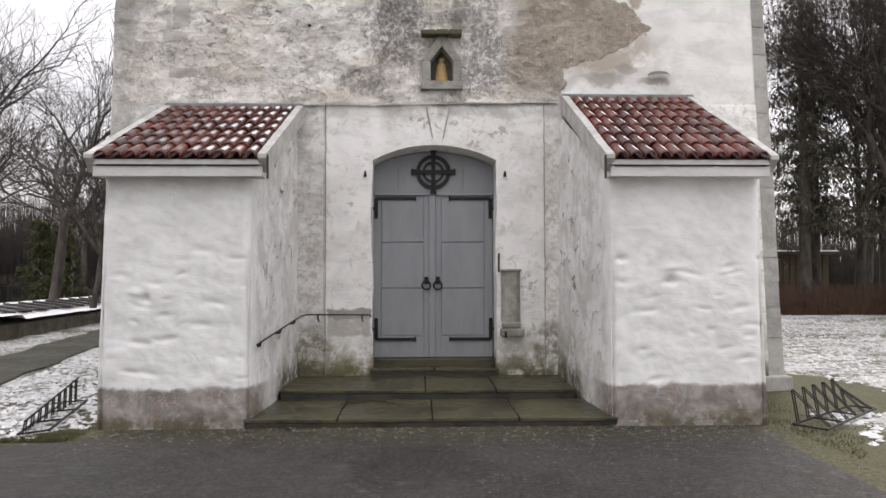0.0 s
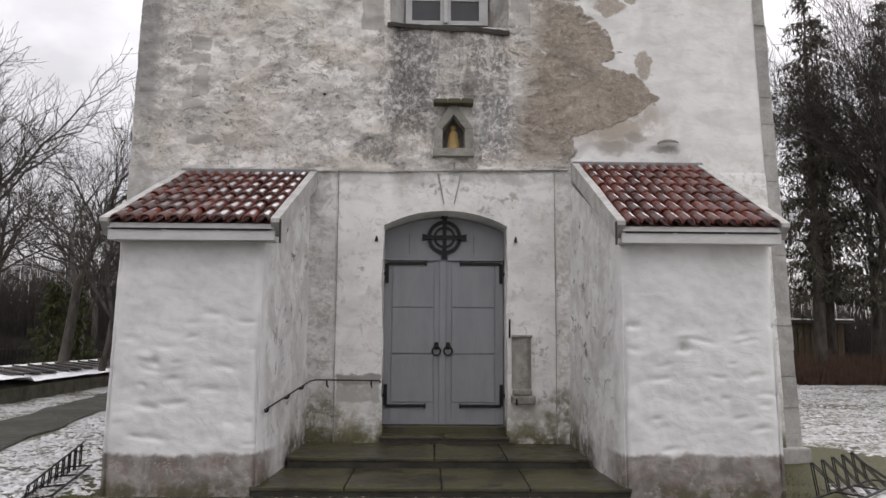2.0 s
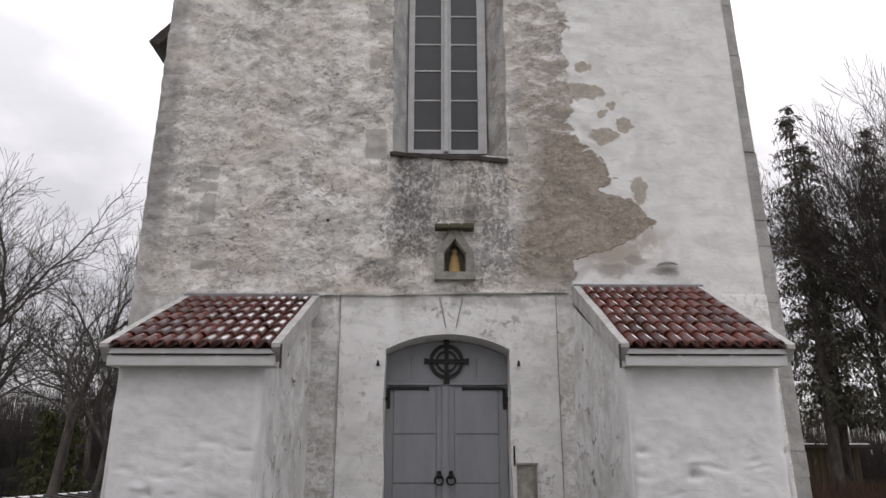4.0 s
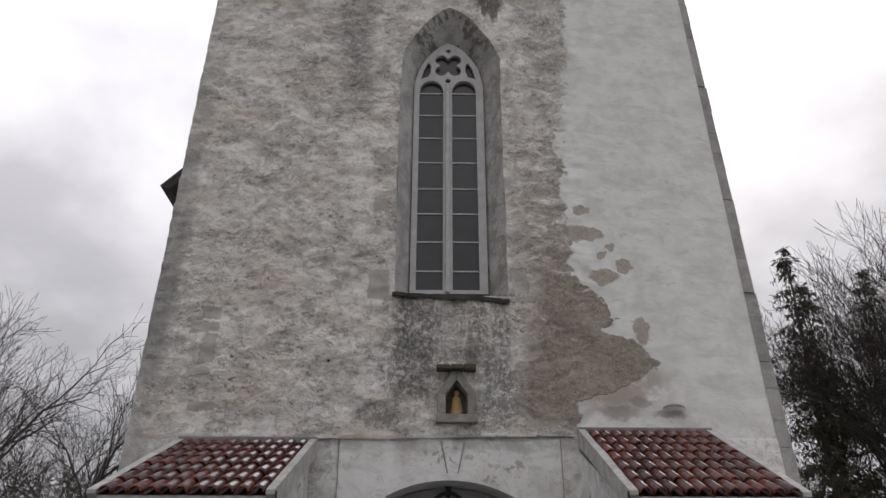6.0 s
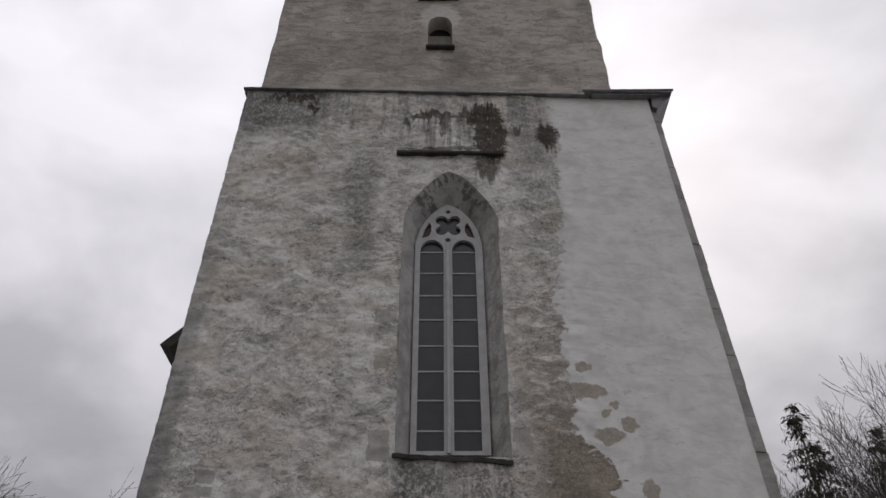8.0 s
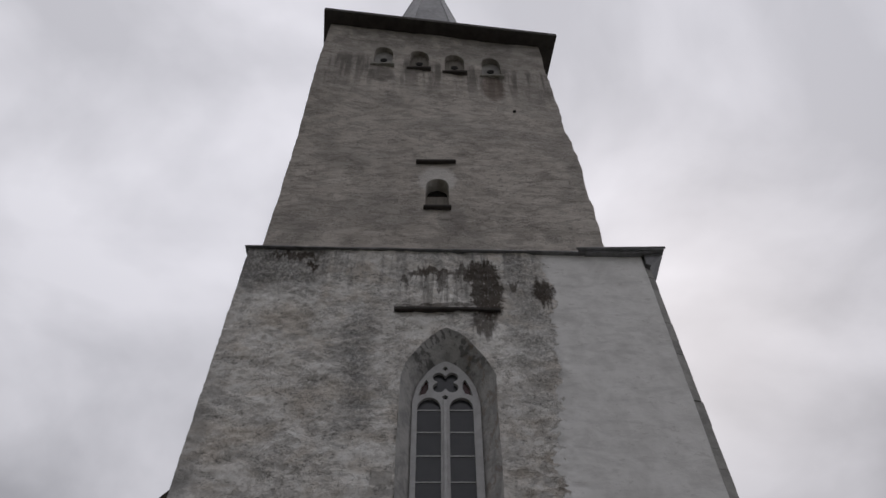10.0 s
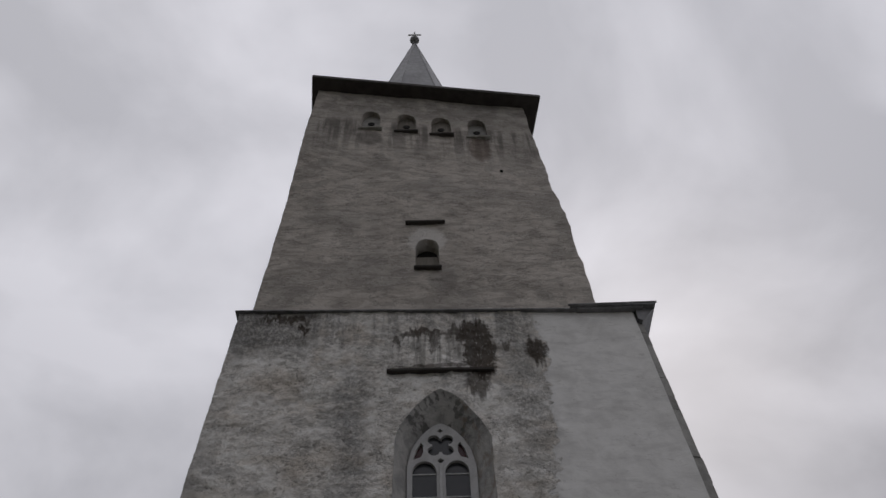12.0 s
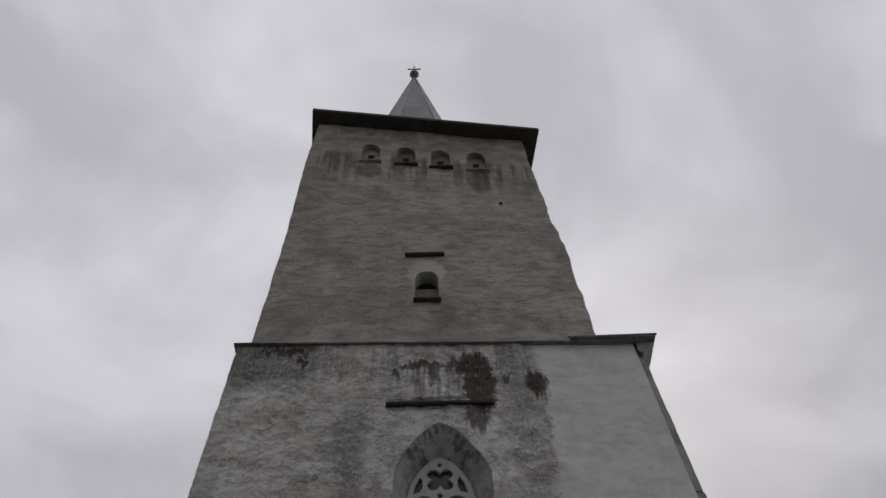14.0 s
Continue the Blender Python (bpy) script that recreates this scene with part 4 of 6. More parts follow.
for z0, z1 in STONE_ROWS:
    bm = bmesh.new()
    d = random.uniform(-0.02, 0.02)
    for zz in (z0 + 0.003, z1 - 0.003):
        for x, y in ((edge_r(zz) - 0.05, 11.16), (edge_out(zz) + d, 11.21), (edge_out(zz) + d, 11.8), (edge_r(zz) - 0.05, 11.8)):
            bm.verts.new((x, y + d, zz))
    v = list(bm.verts)
    for q in ((0, 1, 5, 4), (1, 2, 6, 5), (2, 3, 7, 6), (3, 0, 4, 7), (4, 5, 6, 7), (3, 2, 1, 0)):
        bm.faces.new([v[i] for i in q])
    part("quoin_stone", bm, M_QUOIN, quoin_edge)

# eaves and spire
bm = bmesh.new()
psi = math.atan(0.112)
ROOF = Matrix.Translation((-0.28, UP + 3.85, -0.55)) @ Matrix.Rotation(psi, 4, "Z")
box(bm, -4.12, 4.12, -4.36, 4.36, 27.9, 28.08, 0.02, ROOF)
part("eave", bm, M_DARK, tower, "dark boarded overhanging eave")
bm = bmesh.new()
apex = ROOF @ Vector((-0.09, 0, 44.5))
base = []
for k in range(8):
    a = radians(22.5 + 45 * k)
    base.append(bm.verts.new(ROOF @ Vector((3.1 * math.cos(a) - 0.09, 3.1 * math.sin(a), 28.15))))
tip = bm.verts.new(apex)
for k in range(8):
    bm.faces.new((base[k], base[(k + 1) % 8], tip))
bm.faces.new(base[::-1])
spire = part("spire", bm, M_SPIRE, tower, "grey sheet metal octagonal spire")
for k in range(8):
    bm = bmesh.new()
    a = radians(22.5 + 45 * k)
    rod(bm, ROOF @ Vector((3.1 * math.cos(a) - 0.09, 3.1 * math.sin(a), 28.15)), apex, 0.04, 0.025, 6)
    part("standing_seam", bm, M_SPIRE, spire)
bm = bmesh.new()
bmesh.ops.create_uvsphere(bm, u_segments=20, v_segments=12, radius=0.27, matrix=Matrix.Translation(apex + Vector((0, 0, 0.25))))
part("spire_ball", bm, M_LEAD, tower, "metal ball finial", True)
bm = bmesh.new()
rod(bm, apex + Vector((0, 0, 0.5)), apex + Vector((0, 0, 1.6)), 0.045)
rod(bm, apex + Vector((-0.38, 0, 1.12)), apex + Vector((0.38, 0, 1.12)), 0.045)
part("spire_cross", bm, M_WINFR, tower)

# ---- tall traceried window ----
from mathutils.geometry import tessellate_polygon


def plate(bm, outer, holes, y0, y1):
    """A flat plate in x and z with holes through it."""
    loops = [outer] + holes
    flat = [p for lp in loops for p in lp]
    tris = tessellate_polygon([[Vector((x, z, 0)) for x, z in lp] for lp in loops])
    fa = [bm.verts.new((x, y0, z)) for x, z in flat]
    ba = [bm.verts.new((x, y1, z)) for x, z in flat]
    for a, b, c in tris:
        bm.faces.new((fa[a], fa[b], fa[c]))
        bm.faces.new((ba[c], ba[b], ba[a]))
    s = 0
    for lp in loops:
        n = len(lp)
        for i in range(n):
            j = (i + 1) % n
            bm.faces.new((fa[s + i], fa[s + j], ba[s + j], ba[s + i]))
        s += n
    bmesh.ops.recalc_face_normals(bm, faces=bm.faces[:])
    return bm


def light_outline(x0, x1, z0, spring):
    c, h = (x0 + x1) / 2, (x1 - x0) / 2
    return [(x0, z0)] + [(c - h * math.cos(radians(a)), spring + h * 1.15 * math.sin(radians(a))) for a in range(0, 181, 15)] + [(x1, z0)]


quatre = []
for k in range(4):
    m = radians(45 + 90 * k)
    cx, cz = 0.21 + 0.185 * math.cos(m), 11.45 + 0.185 * math.sin(m)
    quatre += [(cx + 0.118 * math.cos(m + radians(a)), cz + 0.118 * math.sin(m + radians(a))) for a in range(-120, 121, 15)]
mouch_l = [(-0.31, 11.12), (-0.17, 11.17), (-0.12, 11.29), (-0.125, 11.46), (-0.17, 11.52), (-0.25, 11.36)]
mouch_r = [(0.42 - x, z) for x, z in mouch_l][::-1]
drop = [(0.2, 10.97), (0.265, 11.09), (0.2, 11.14), (0.14, 11.09)]
peak = [(0.21, 11.75), (0.27, 11.80), (0.21, 11.86), (0.15, 11.80)]
window = part("window", plate(bmesh.new(), w_in, [light_outline(-0.33, 0.118, 6.73, 10.82), light_outline(0.282, 0.73, 6.73, 10.82), quatre, mouch_l, mouch_r, drop, peak], 11.46, 11.54), M_WINFR, tower, "white painted pointed window frame with quatrefoil tracery")
part("glazing", boxed(-0.44, 0.88, 11.545, 11.56, 6.68, 12.0), M_GLASS, window, "dark leaded glass")
bm = bmesh.new()
box(bm, 0.165, 0.235, 11.42, 11.46, 6.68, 11.0, 0.012)
part("mullion", bm, M_WINFR, window)
for z in (7.102, 7.654, 8.207, 8.714, 9.264, 9.799, 10.314, 10.822):
    for x0, x1 in ((-0.33, 0.118), (0.282, 0.73)):
        part("glazing_bar", boxed(x0, x1, 11.528, 11.543, z - 0.013, z + 0.013), M_WINFR, window)
for x0, x1 in ((-0.32, -0.11), (0.53, 0.74)):
    part("red_pane", boxed(x0, x1, 11.535, 11.543, 11.11, 11.53), M_RED, window)
bm = bmesh.new()
box(bm, -0.69, 1.17, 11.04, 11.55, 6.41, 6.49, 0.015)
bmesh.ops.subdivide_edges(bm, edges=[e for e in bm.edges if abs(e.verts[0].co.x - e.verts[1].co.x) > 1], cuts=24)
for v in bm.verts:
    v.co.z += (0.2 - v.co.x) * 0.055 + (v.co.y - 11.1) * 0.35 + lumps(v.co * 3, 0.028)
    v.co.y += lumps(v.co * 2.5, 0.03)
part("window_sill", bm, M_DARK, window, "dark mossy stone sill")

# ---- nave behind the tower ----
nave = thing("nave", (0, 30, 0), "long whitewashed church nave behind the tower with a steep dark roof", "church")
part("nave_wall", boxed(-7.3, 7.4, 19.42, 46, 0, 13.3), M_BUTT, nave)
bm = bmesh.new()
extrude_xz(bm, [(-8.05, 13.3), (-7.75, 13.2), (0, 21.6), (7.75, 13.2), (8.05, 13.3), (0, 22.1)], 19.0, 46.3)
part("nave_roof", bm, M_DARK, nave)

# ---- ground ----
bm = bmesh.new()
rows = []
XS = [-900, -300, -120, -60, -34] + [-24 + k * 0.4 for k in range(121)] + [34, 60, 120, 300, 900]
YS = [-600, -100, -30, -8] + [2 + k * 0.35 for k in range(90)] + [40, 60, 100, 250, 1500]


def ground_z(x, y):
    if y < 6 or y > 40 or abs(x) > 26:
        return -0.012
    off = min(max((abs(x) - 4.0) / 1.5, 0), 1) if y < 14 else 1.0
    lane = abs(x - (-7.9 - 0.18 * (y - 15.0)))
    off *= min(max((lane - 0.9) / 0.6, 0), 1)
    return -0.012 + off * (0.03 + 0.03 * noise.noise(Vector((x, y, 0)) * 1.3) + 0.03 * noise.noise(Vector((x, y, 4)) * 3.5))


for y in YS:
    rows.append([bm.verts.new((x, y, ground_z(x, y))) for x in XS])
for j in range(len(YS) - 1):
    for i in range(len(XS) - 1):
        bm.faces.new((rows[j][i], rows[j][i + 1], rows[j + 1][i + 1], rows[j + 1][i]))
solo("ground", bm, M_SNOW, "thawing snow over grass and moss round the church", "ground", kind="structure", smooth=True)


def ragged(x, y, amp):
    return amp * (noise.noise(Vector((x * 0.9, y * 0.9, 3))) + 0.6 * noise.noise(Vector((x * 3.3, y * 3.3, 1))))


bm = bmesh.new()
outl = []
for k in range(60):
    x = lerp(-14, -3.4, k / 59)
    outl.append((x, 7.88 + 0.12 * (x + 4) * (x < -4) + ragged(x, 8, 0.22) + max(0, (x + 4.2)) * 0.5))
outl += [(-3.3, 9.2), (3.7, 9.2)]
for k in range(50):
    y = lerp(8.7, -20, k / 49)
    outl.append((3.88 - 0.22 * ramp(y, 8.4, 6.8) + ragged(4, y, 0.16), y))
outl += [(-14, -20)]
bm.faces.new([bm.verts.new((x, y, 0.0)) for x, y in outl][::-1])
bmesh.ops.triangulate(bm, faces=bm.faces[:])
bmesh.ops.recalc_face_normals(bm, faces=bm.faces[:])
if sum(f.normal.z for f in bm.faces) < 0:
    bmesh.ops.reverse_faces(bm, faces=bm.faces[:])
solo("forecourt", bm, M_ASPH, "wet dark asphalt forecourt in front of the steps", "pavement", kind="structure")
bm = bmesh.new()
lft, rgt = [], []
for k in range(90):
    y = lerp(7.9, 44, k / 89)
    rgt.append(bm.verts.new((-6.55 - 0.195 * (y - 12) + ragged(2, y, 0.16), y, 0.012)))
    lft.append(bm.verts.new((-8.92 - 0.17 * (y - 16.5) + ragged(7, y, 0.16), y, 0.012)))
for k in range(89):
    bm.faces.new((lft[k], rgt[k], rgt[k + 1], lft[k + 1]))
solo("path", bm, M_ASPH, "narrow wet asphalt path between strips of snow", "path", kind="structure")

# ---- steps ----
random.seed(7)


def slab(x0, x1, y0, y1, z0, z1):
    b = boxed(x0 + 0.006, x1 - 0.006, y0, y1, z0, z1, 0.012)
    t = random.uniform(-0.006, 0.006)
    for v in b.verts:
        v.co.z += t * (v.co.x - x0) / (x1 - x0) + noise.noise(v.co * 3) * 0.006 + 0.012 * (v.co.y - y0)
        v.co.y += noise.noise(v.co * 2.3) * 0.012
    return b


def step_course(label, cuts, y0, y1, z0, z1):
    st = thing("stone_step", ((cuts[0] + cuts[-1]) / 2, y0, z0), label, "step", "entrance steps")
    for a, b in zip(cuts, cuts[1:]):
        part("slab", slab(a, b, y0, y1, z1 - 0.05, z1), M_STEP, st)
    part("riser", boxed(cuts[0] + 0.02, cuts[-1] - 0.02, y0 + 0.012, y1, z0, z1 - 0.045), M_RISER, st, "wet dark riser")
    return st


step_course("bottom entrance step of long dark wet stone slabs", [-1.98, -0.93, 0.14, 1.12, 2.25], 8.6, 9.86, -0.05, 0.105)
step_course("second entrance step of mossy dark stone slabs", [-1.80, 0.07, 0.98, 2.02], 9.80, 11.1, 0.0, 0.245)
step_course("narrow mossy stone step in the doorway", [-0.72, 0.21, 1.15], 11.02, 11.42, 0.15, 0.365)
solo("threshold", boxed(-0.71, 1.13, 11.34, 11.62, 0.3, 0.475, 0.015), M_STEP, "worn greenish stone threshold under the double door", "threshold", kind="structure")


# ---- flanking buttresses with tiled lean-to roofs ----
def skin_y(x, z, s, creases=()):
    y = lumps(Vector((x * 1.4, s, z * 1.6)), 0.016) + 0.006 * noise.noise(Vector((x * 4, s, z * 6))) + 0.003 * noise.noise(Vector((x * 11, s, z * 15)))
    for cx, cz, w, h, d in creases:
        a, b = (x - cx) / w, (z - cz - 0.03 * math.sin(7 * x)) / h
        if abs(a) < 2 and -2 < b < 2:
            y += d * math.exp(-a * a * 1.5) * (math.exp(-b * b * 2) if b > 0 else math.exp(-b * b * 9))
    return y


def buttress(xo, xi, xb, top_in, roof_l, roof_r, ez, tz, label):
    """xo, xi: outer and inner face at the front; xb: inner face at the wall."""
    side = 1 if xi > xo else -1
    th = thing("buttress", ((xo + xi) / 2, 9.8, 0), label, "buttress", "buttresses beside the door")
    F, B, TOP = 8.65, 11.14, ez - 0.16
    seed = 20 + side * 3
    bm = bmesh.new()
    rise = (tz - ez) / 2.55

    def bat(z):
        return 0.035 * (1 - z / 3.0)
    lo, hi = min(xo, xi), max(xo, xi)
    rnd = random.Random(seed)
    creases = [(rnd.uniform(lo, hi), rnd.uniform(0.5, 2.0), rnd.uniform(0.05, 0.15), rnd.uniform(0.03, 0.07), rnd.uniform(0.012, 0.028)) for _ in range(22)]
    creases += [(2.87, 1.60, 0.07, 0.10, 0.075), (2.90, 1.76, 0.12, 0.05, -0.02)] if side < 0 else [(-3.08, 1.45, 0.06, 0.10, 0.06), (-3.16, 1.50, 0.10, 0.06, -0.02)]
    grid(bm, lambda u, v: lerp(lo - bat(v * TOP), hi + bat(v * TOP), u), lambda u, v: -0.1 + v * (TOP + 0.1), lambda x, z: F - bat(z) * 1.5 + skin_y(x, z, seed, creases) + 0.06 * max(0, 1 - min(abs(x - lo), abs(hi - x)) / 0.07) ** 2, 84, 140)
    for xf, xbk, s in ((xo, xo, -side), (xi, xb, side)):
        rows = []
        for j in range(61):
            row = []
            for i in range(41):
                y = lerp(F, B, i / 40)
                zt = TOP + max(0, (y - F)) * rise
                z = lerp(-0.1, zt, j / 60)
                x = lerp(xf, xbk, i / 40) + s * (bat(z) + lumps(Vector((seed, y * 1.3, z * 1.6)), 0.022) * (i > 0) - (0.03 if i == 0 else 0.0))
                row.append(bm.verts.new((x, y + (0.03 - bat(z) * 1.5 if i == 0 else 0), z)))
            rows.append(row)
        for j in range(60):
            for i in range(40):
                q = [rows[j][i], rows[j][i + 1], rows[j + 1][i + 1], rows[j + 1][i]]
                bm.faces.new(q if s > 0 else q[::-1])
    part("body", bm, M_BUTT, th, "", True)
    # roof boards, fascia and verges
    EY, TY = 8.40, 11.0
    sl = (tz - ez) / (TY - EY)

    def rz(y):
        return ez + (y - EY) * sl
    rf = bmesh.new()
    a = [(roof_l, EY + 0.07), (roof_r, EY + 0.07), (roof_r, TY), (roof_l, TY)]
    up = [rf.verts.new((x, y, rz(y) - 0.03)) for x, y in a]
    dn = [rf.verts.new((x, y, rz(y) - 0.11)) for x, y in a]
    rf.faces.new(up)
    rf.faces.new(dn[::-1])
    for i in range(4):
        j = (i + 1) % 4
        rf.faces.new((up[j], up[i], dn[i], dn[j]))
    bmesh.ops.recalc_face_normals(rf, faces=rf.faces[:])
    roof = part("roof", rf, M_PAN, th, "red clay barrel tile lean-to roof")
    part("fascia", boxed(roof_l + 0.02, roof_r - 0.02, EY + 0.05, EY + 0.09, ez - 0.20, ez - 0.085, 0.006), M_TRIM, th, "white painted fascia board")
    part("soffit", boxed(roof_l + 0.03, roof_r - 0.03, EY + 0.06, F + 0.06, ez - 0.195, ez - 0.175), M_TRIM, th)
    n = 3
    for k in range(n):
        w = (roof_r - roof_l - 0.1) / n
        x0 = roof_l + 0.05 + k * w
        part("gutter_bar", boxed(x0 + 0.02, x0 + w - 0.03, EY + 0.03, EY + 0.06, ez - 0.088, ez - 0.072, 0.003), M_DARK, th)
    part("eave_batten", boxed(roof_l + 0.03, roof_r - 0.03, EY + 0.02, EY + 0.066, ez - 0.070, ez - 0.015), M_TRIM, th)
    for x0, x1 in ((roof_l - 0.045, roof_l + 0.05), (roof_r - 0.05, roof_r + 0.045)):
        v = bmesh.new()
        q = [(EY - 0.03, 0.05), (TY + 0.06, 0.07), (TY + 0.06, -0.20), (EY + 0.12, -0.20), (EY - 0.03, 0.005)]
        fr = [v.verts.new((x0, y, rz(y) + d)) for y, d in q]
        bk = [v.verts.new((x1, y, rz(y) + d)) for y, d in q]
        v.faces.new(fr)
        v.faces.new(bk[::-1])
        for i in range(5):
            v.faces.new((fr[(i + 1) % 5], fr[i], bk[i], bk[(i + 1) % 5]))
        bmesh.ops.recalc_face_normals(v, faces=v.faces[:])
        bmesh.ops.subdivide_edges(v, edges=v.edges[:], cuts=5, use_grid_fill=True)
        for w in v.verts:
            w.co.x += lumps(w.co * 2, 0.008)
            w.co.z += lumps(w.co * 1.7, 0.010)
        part("verge", v, M_MORTAR, th, "grey mortared verge board")
        part("verge_edge", boxed(x0 - 0.012 if x0 < roof_l else x1, x0 if x0 < roof_l else x1 + 0.012, EY - 0.03, EY + 0.03, ez - 0.23, ez + 0.03), M_DARK, th)
    part("top_flashing", boxed(roof_l - 0.04, roof_r + 0.04, TY - 0.04, TY + 0.14, tz - 0.02, tz + 0.085, 0.02), M_LEAD, th, "grey sheet flashing against the tower wall")
    # tiles: ten or eleven ribs, seven courses
    ribs = round((roof_r - roof_l - 0.12) / 0.165)
    pitch = (roof_r - roof_l - 0.12) / ribs
    ln = math.hypot(TY - EY, tz - ez)
    courses, tl = 7, ln / 7
    t = bmesh.new()
    prof = [(a, 1.0) for a in range(0, 181, 30)]
    for y, rr in ((-0.02, 0.070), (tl + 0.06, 0.054)):
        for d in (0.0, -0.016):
            for a, _ in prof:
                t.verts.new(((rr + d) * math.cos(radians(a)), y, (rr + d) * math.sin(radians(a)) + (0.016 if y < 0 else 0.0)))
    vs = list(t.verts)
    k = len(prof)
    for i in range(k - 1):
        t.faces.new((vs[i], vs[i + 1], vs[2 * k + i + 1], vs[2 * k + i]))
        t.faces.new((vs[i + 1], vs[i], vs[k + i], vs[k + i + 1]))
    bmesh.ops.recalc_face_normals(t, faces=t.faces[:])
    tile = mesh_of(t, "roof_tile", True)
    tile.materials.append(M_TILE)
    ang = math.atan(sl)
    for c in range(courses):
        for r in range(ribs):
            d = c * tl
            ob = new("roof_tile", tile)
            ob.parent = roof
            ob.matrix_basis = Matrix.Translation((roof_l + 0.06 + (r + 0.5) * pitch + random.uniform(-0.008, 0.008), EY - 0.01 + d * math.cos(ang), ez + 0.005 + d * math.sin(ang))) @ Matrix.Rotation(ang + random.uniform(-0.015, 0.015), 4, "X") @ Matrix.Rotation(random.uniform(-0.03, 0.03), 4, "Z")
    p = bmesh.new()
    for r in range(ribs + 1):
        x = roof_l + 0.06 + r * pitch
        for c in range(courses):
            d0, d1 = c * tl - 0.015, (c + 1) * tl
            row = []
            for d, lift in ((d0, 0.012), (d1, 0.0)):
                row.append([p.verts.new((x + 0.075 * math.sin(radians(a)), EY + d * math.cos(ang), ez - 0.02 + d * math.sin(ang) + lift + 0.035 * (1 - math.cos(radians(a))))) for a in (-80, -45, 0, 45, 80)])
            for i in range(4):
                p.faces.new((row[0][i], row[0][i + 1], row[1][i + 1], row[1][i]))
    tagged(part("pan_tile", p, M_PAN, roof), kind="stuff")
    return th


random.seed(11)
buttress(-3.56, -1.93, -1.78, 3.0, -3.63, -1.73, 3.01, 4.12, "whitewashed rubble buttress with damp base and tiled roof beside handrail")
buttress(3.93, 2.21, 2.05, 3.0, 2.13, 3.99, 3.02, 4.28, "whitewashed rubble buttress with damp base, tiled roof and chipped hollow")


# ---- double door ----
DY = 11.45


def tag_door():
    door = thing("door_1", (0.2, DY, 0.48), "closed blue-grey panelled double door with black iron straps", "door", kind="structure")
    tymp_top = arch(0.205, 0.905, 3.36, 0.215, 2.0, 1.0)
    bm = bmesh.new()
    extrude_xz(bm, [(x, z) for x, z in outline(-0.70, 1.11, 2.935, tymp_top) if z > 2.93], DY, DY + 0.06)
    ty = part("tympanum", bm, M_DOOR, door, "blue-grey boarded door head")
    for x in (-0.33, 0.65):
        part("board_joint", boxed(x, x + 0.006, DY - 0.002, DY + 0.004, 3.02, 3.32), M_DARK, ty)
    part("head_rail", boxed(-0.69, 1.10, DY - 0.025, DY, 2.915, 2.945, 0.006), M_DOOR, door)
    for x0, x1, px0, px1 in ((-0.695, 0.160, -0.575, 0.05), (0.178, 1.10, 0.325, 0.965)):
        leaf = part("leaf", boxed(x0, x1, DY + 0.01, DY + 0.05, 0.48, 2.91), M_DOOR, door)
        for z0, z1 in ((0.81, 1.50), (1.525, 2.19), (2.215, 2.865)):
            part("panel", boxed(px0, px1, DY - 0.006, DY + 0.012, z0, z1, 0.006), M_DOOR, leaf)
        for a, b in ((x0, px0 - 0.012), (px1 + 0.012, x1)):
            part("stile", boxed(a, b, DY - 0.002, DY + 0.012, 0.485, 2.905, 0.004), M_DOOR, leaf)
        part("bottom_rail", boxed(px0 - 0.008, px1 + 0.008, DY - 0.002, DY + 0.012, 0.485, 0.795, 0.004), M_DOOR, leaf)
    part("astragal", boxed(0.135, 0.235, DY - 0.03, DY + 0.01, 0.485, 2.91, 0.012), M_DOOR, door)
    for sx, xa, xb in ((1, -0.66, -0.07), (-1, 1.06, 0.45)):
        for zb, zc in ((2.87, 2.57), (0.755, 1.07)):
            hinge = part("strap_hinge", boxed(min(xa, xb), max(xa, xb), DY - 0.03, DY - 0.006, zb - 0.022, zb + 0.022, 0.006), M_IRON, door, "black iron angle strap")
            part("strap_arm", boxed(xa - 0.022, xa + 0.03, DY - 0.03, DY - 0.006, min(zb, zc), max(zb, zc), 0.006), M_IRON, hinge)
            part("strap_tip", boxed(xb - 0.012, xb + 0.012, DY - 0.03, DY - 0.006, zb - 0.034, zb + 0.034, 0.005), M_IRON, hinge)
            part("pintle", boxed(xa - sx * 0.06 - 0.02, xa - sx * 0.06 + 0.04, DY - 0.04, DY - 0.004, (zb + zc) / 2 - 0.03, (zb + zc) / 2 + 0.02, 0.006), M_IRON, hinge)
    for x in (0.095, 0.268):
        bm = bmesh.new()
        rod(bm, (x, DY - 0.045, 1.62), (x, DY - 0.005, 1.62), 0.03, 0.042, 12)
        box(bm, x - 0.03, x + 0.03, DY - 0.03, DY - 0.004, 1.60, 1.69, 0.01)
        h = part("handle_rose", bm, M_IRON, door)
        bm = bmesh.new()
        N, K, R, r = 24, 8, 0.062, 0.012
        vs = [[bm.verts.new((x + (R + r * math.cos(2 * math.pi * j / K)) * math.cos(2 * math.pi * i / N), DY - 0.05 + r * math.sin(2 * math.pi * j / K), 1.56 + (R + r * math.cos(2 * math.pi * j / K)) * math.sin(2 * math.pi * i / N))) for j in range(K)] for i in range(N)]
        for i in range(N):
            for j in range(K):
                bm.faces.new((vs[i][j], vs[(i + 1) % N][j], vs[(i + 1) % N][(j + 1) % K], vs[i][(j + 1) % K]))
        bmesh.ops.recalc_face_normals(bm, faces=bm.faces[:])
        part("ring_pull", bm, M_IRON, h, "black iron ring", True)
    # ring cross over the leaves
    cx, cz = 0.205, 3.27
    bm = bmesh.new()

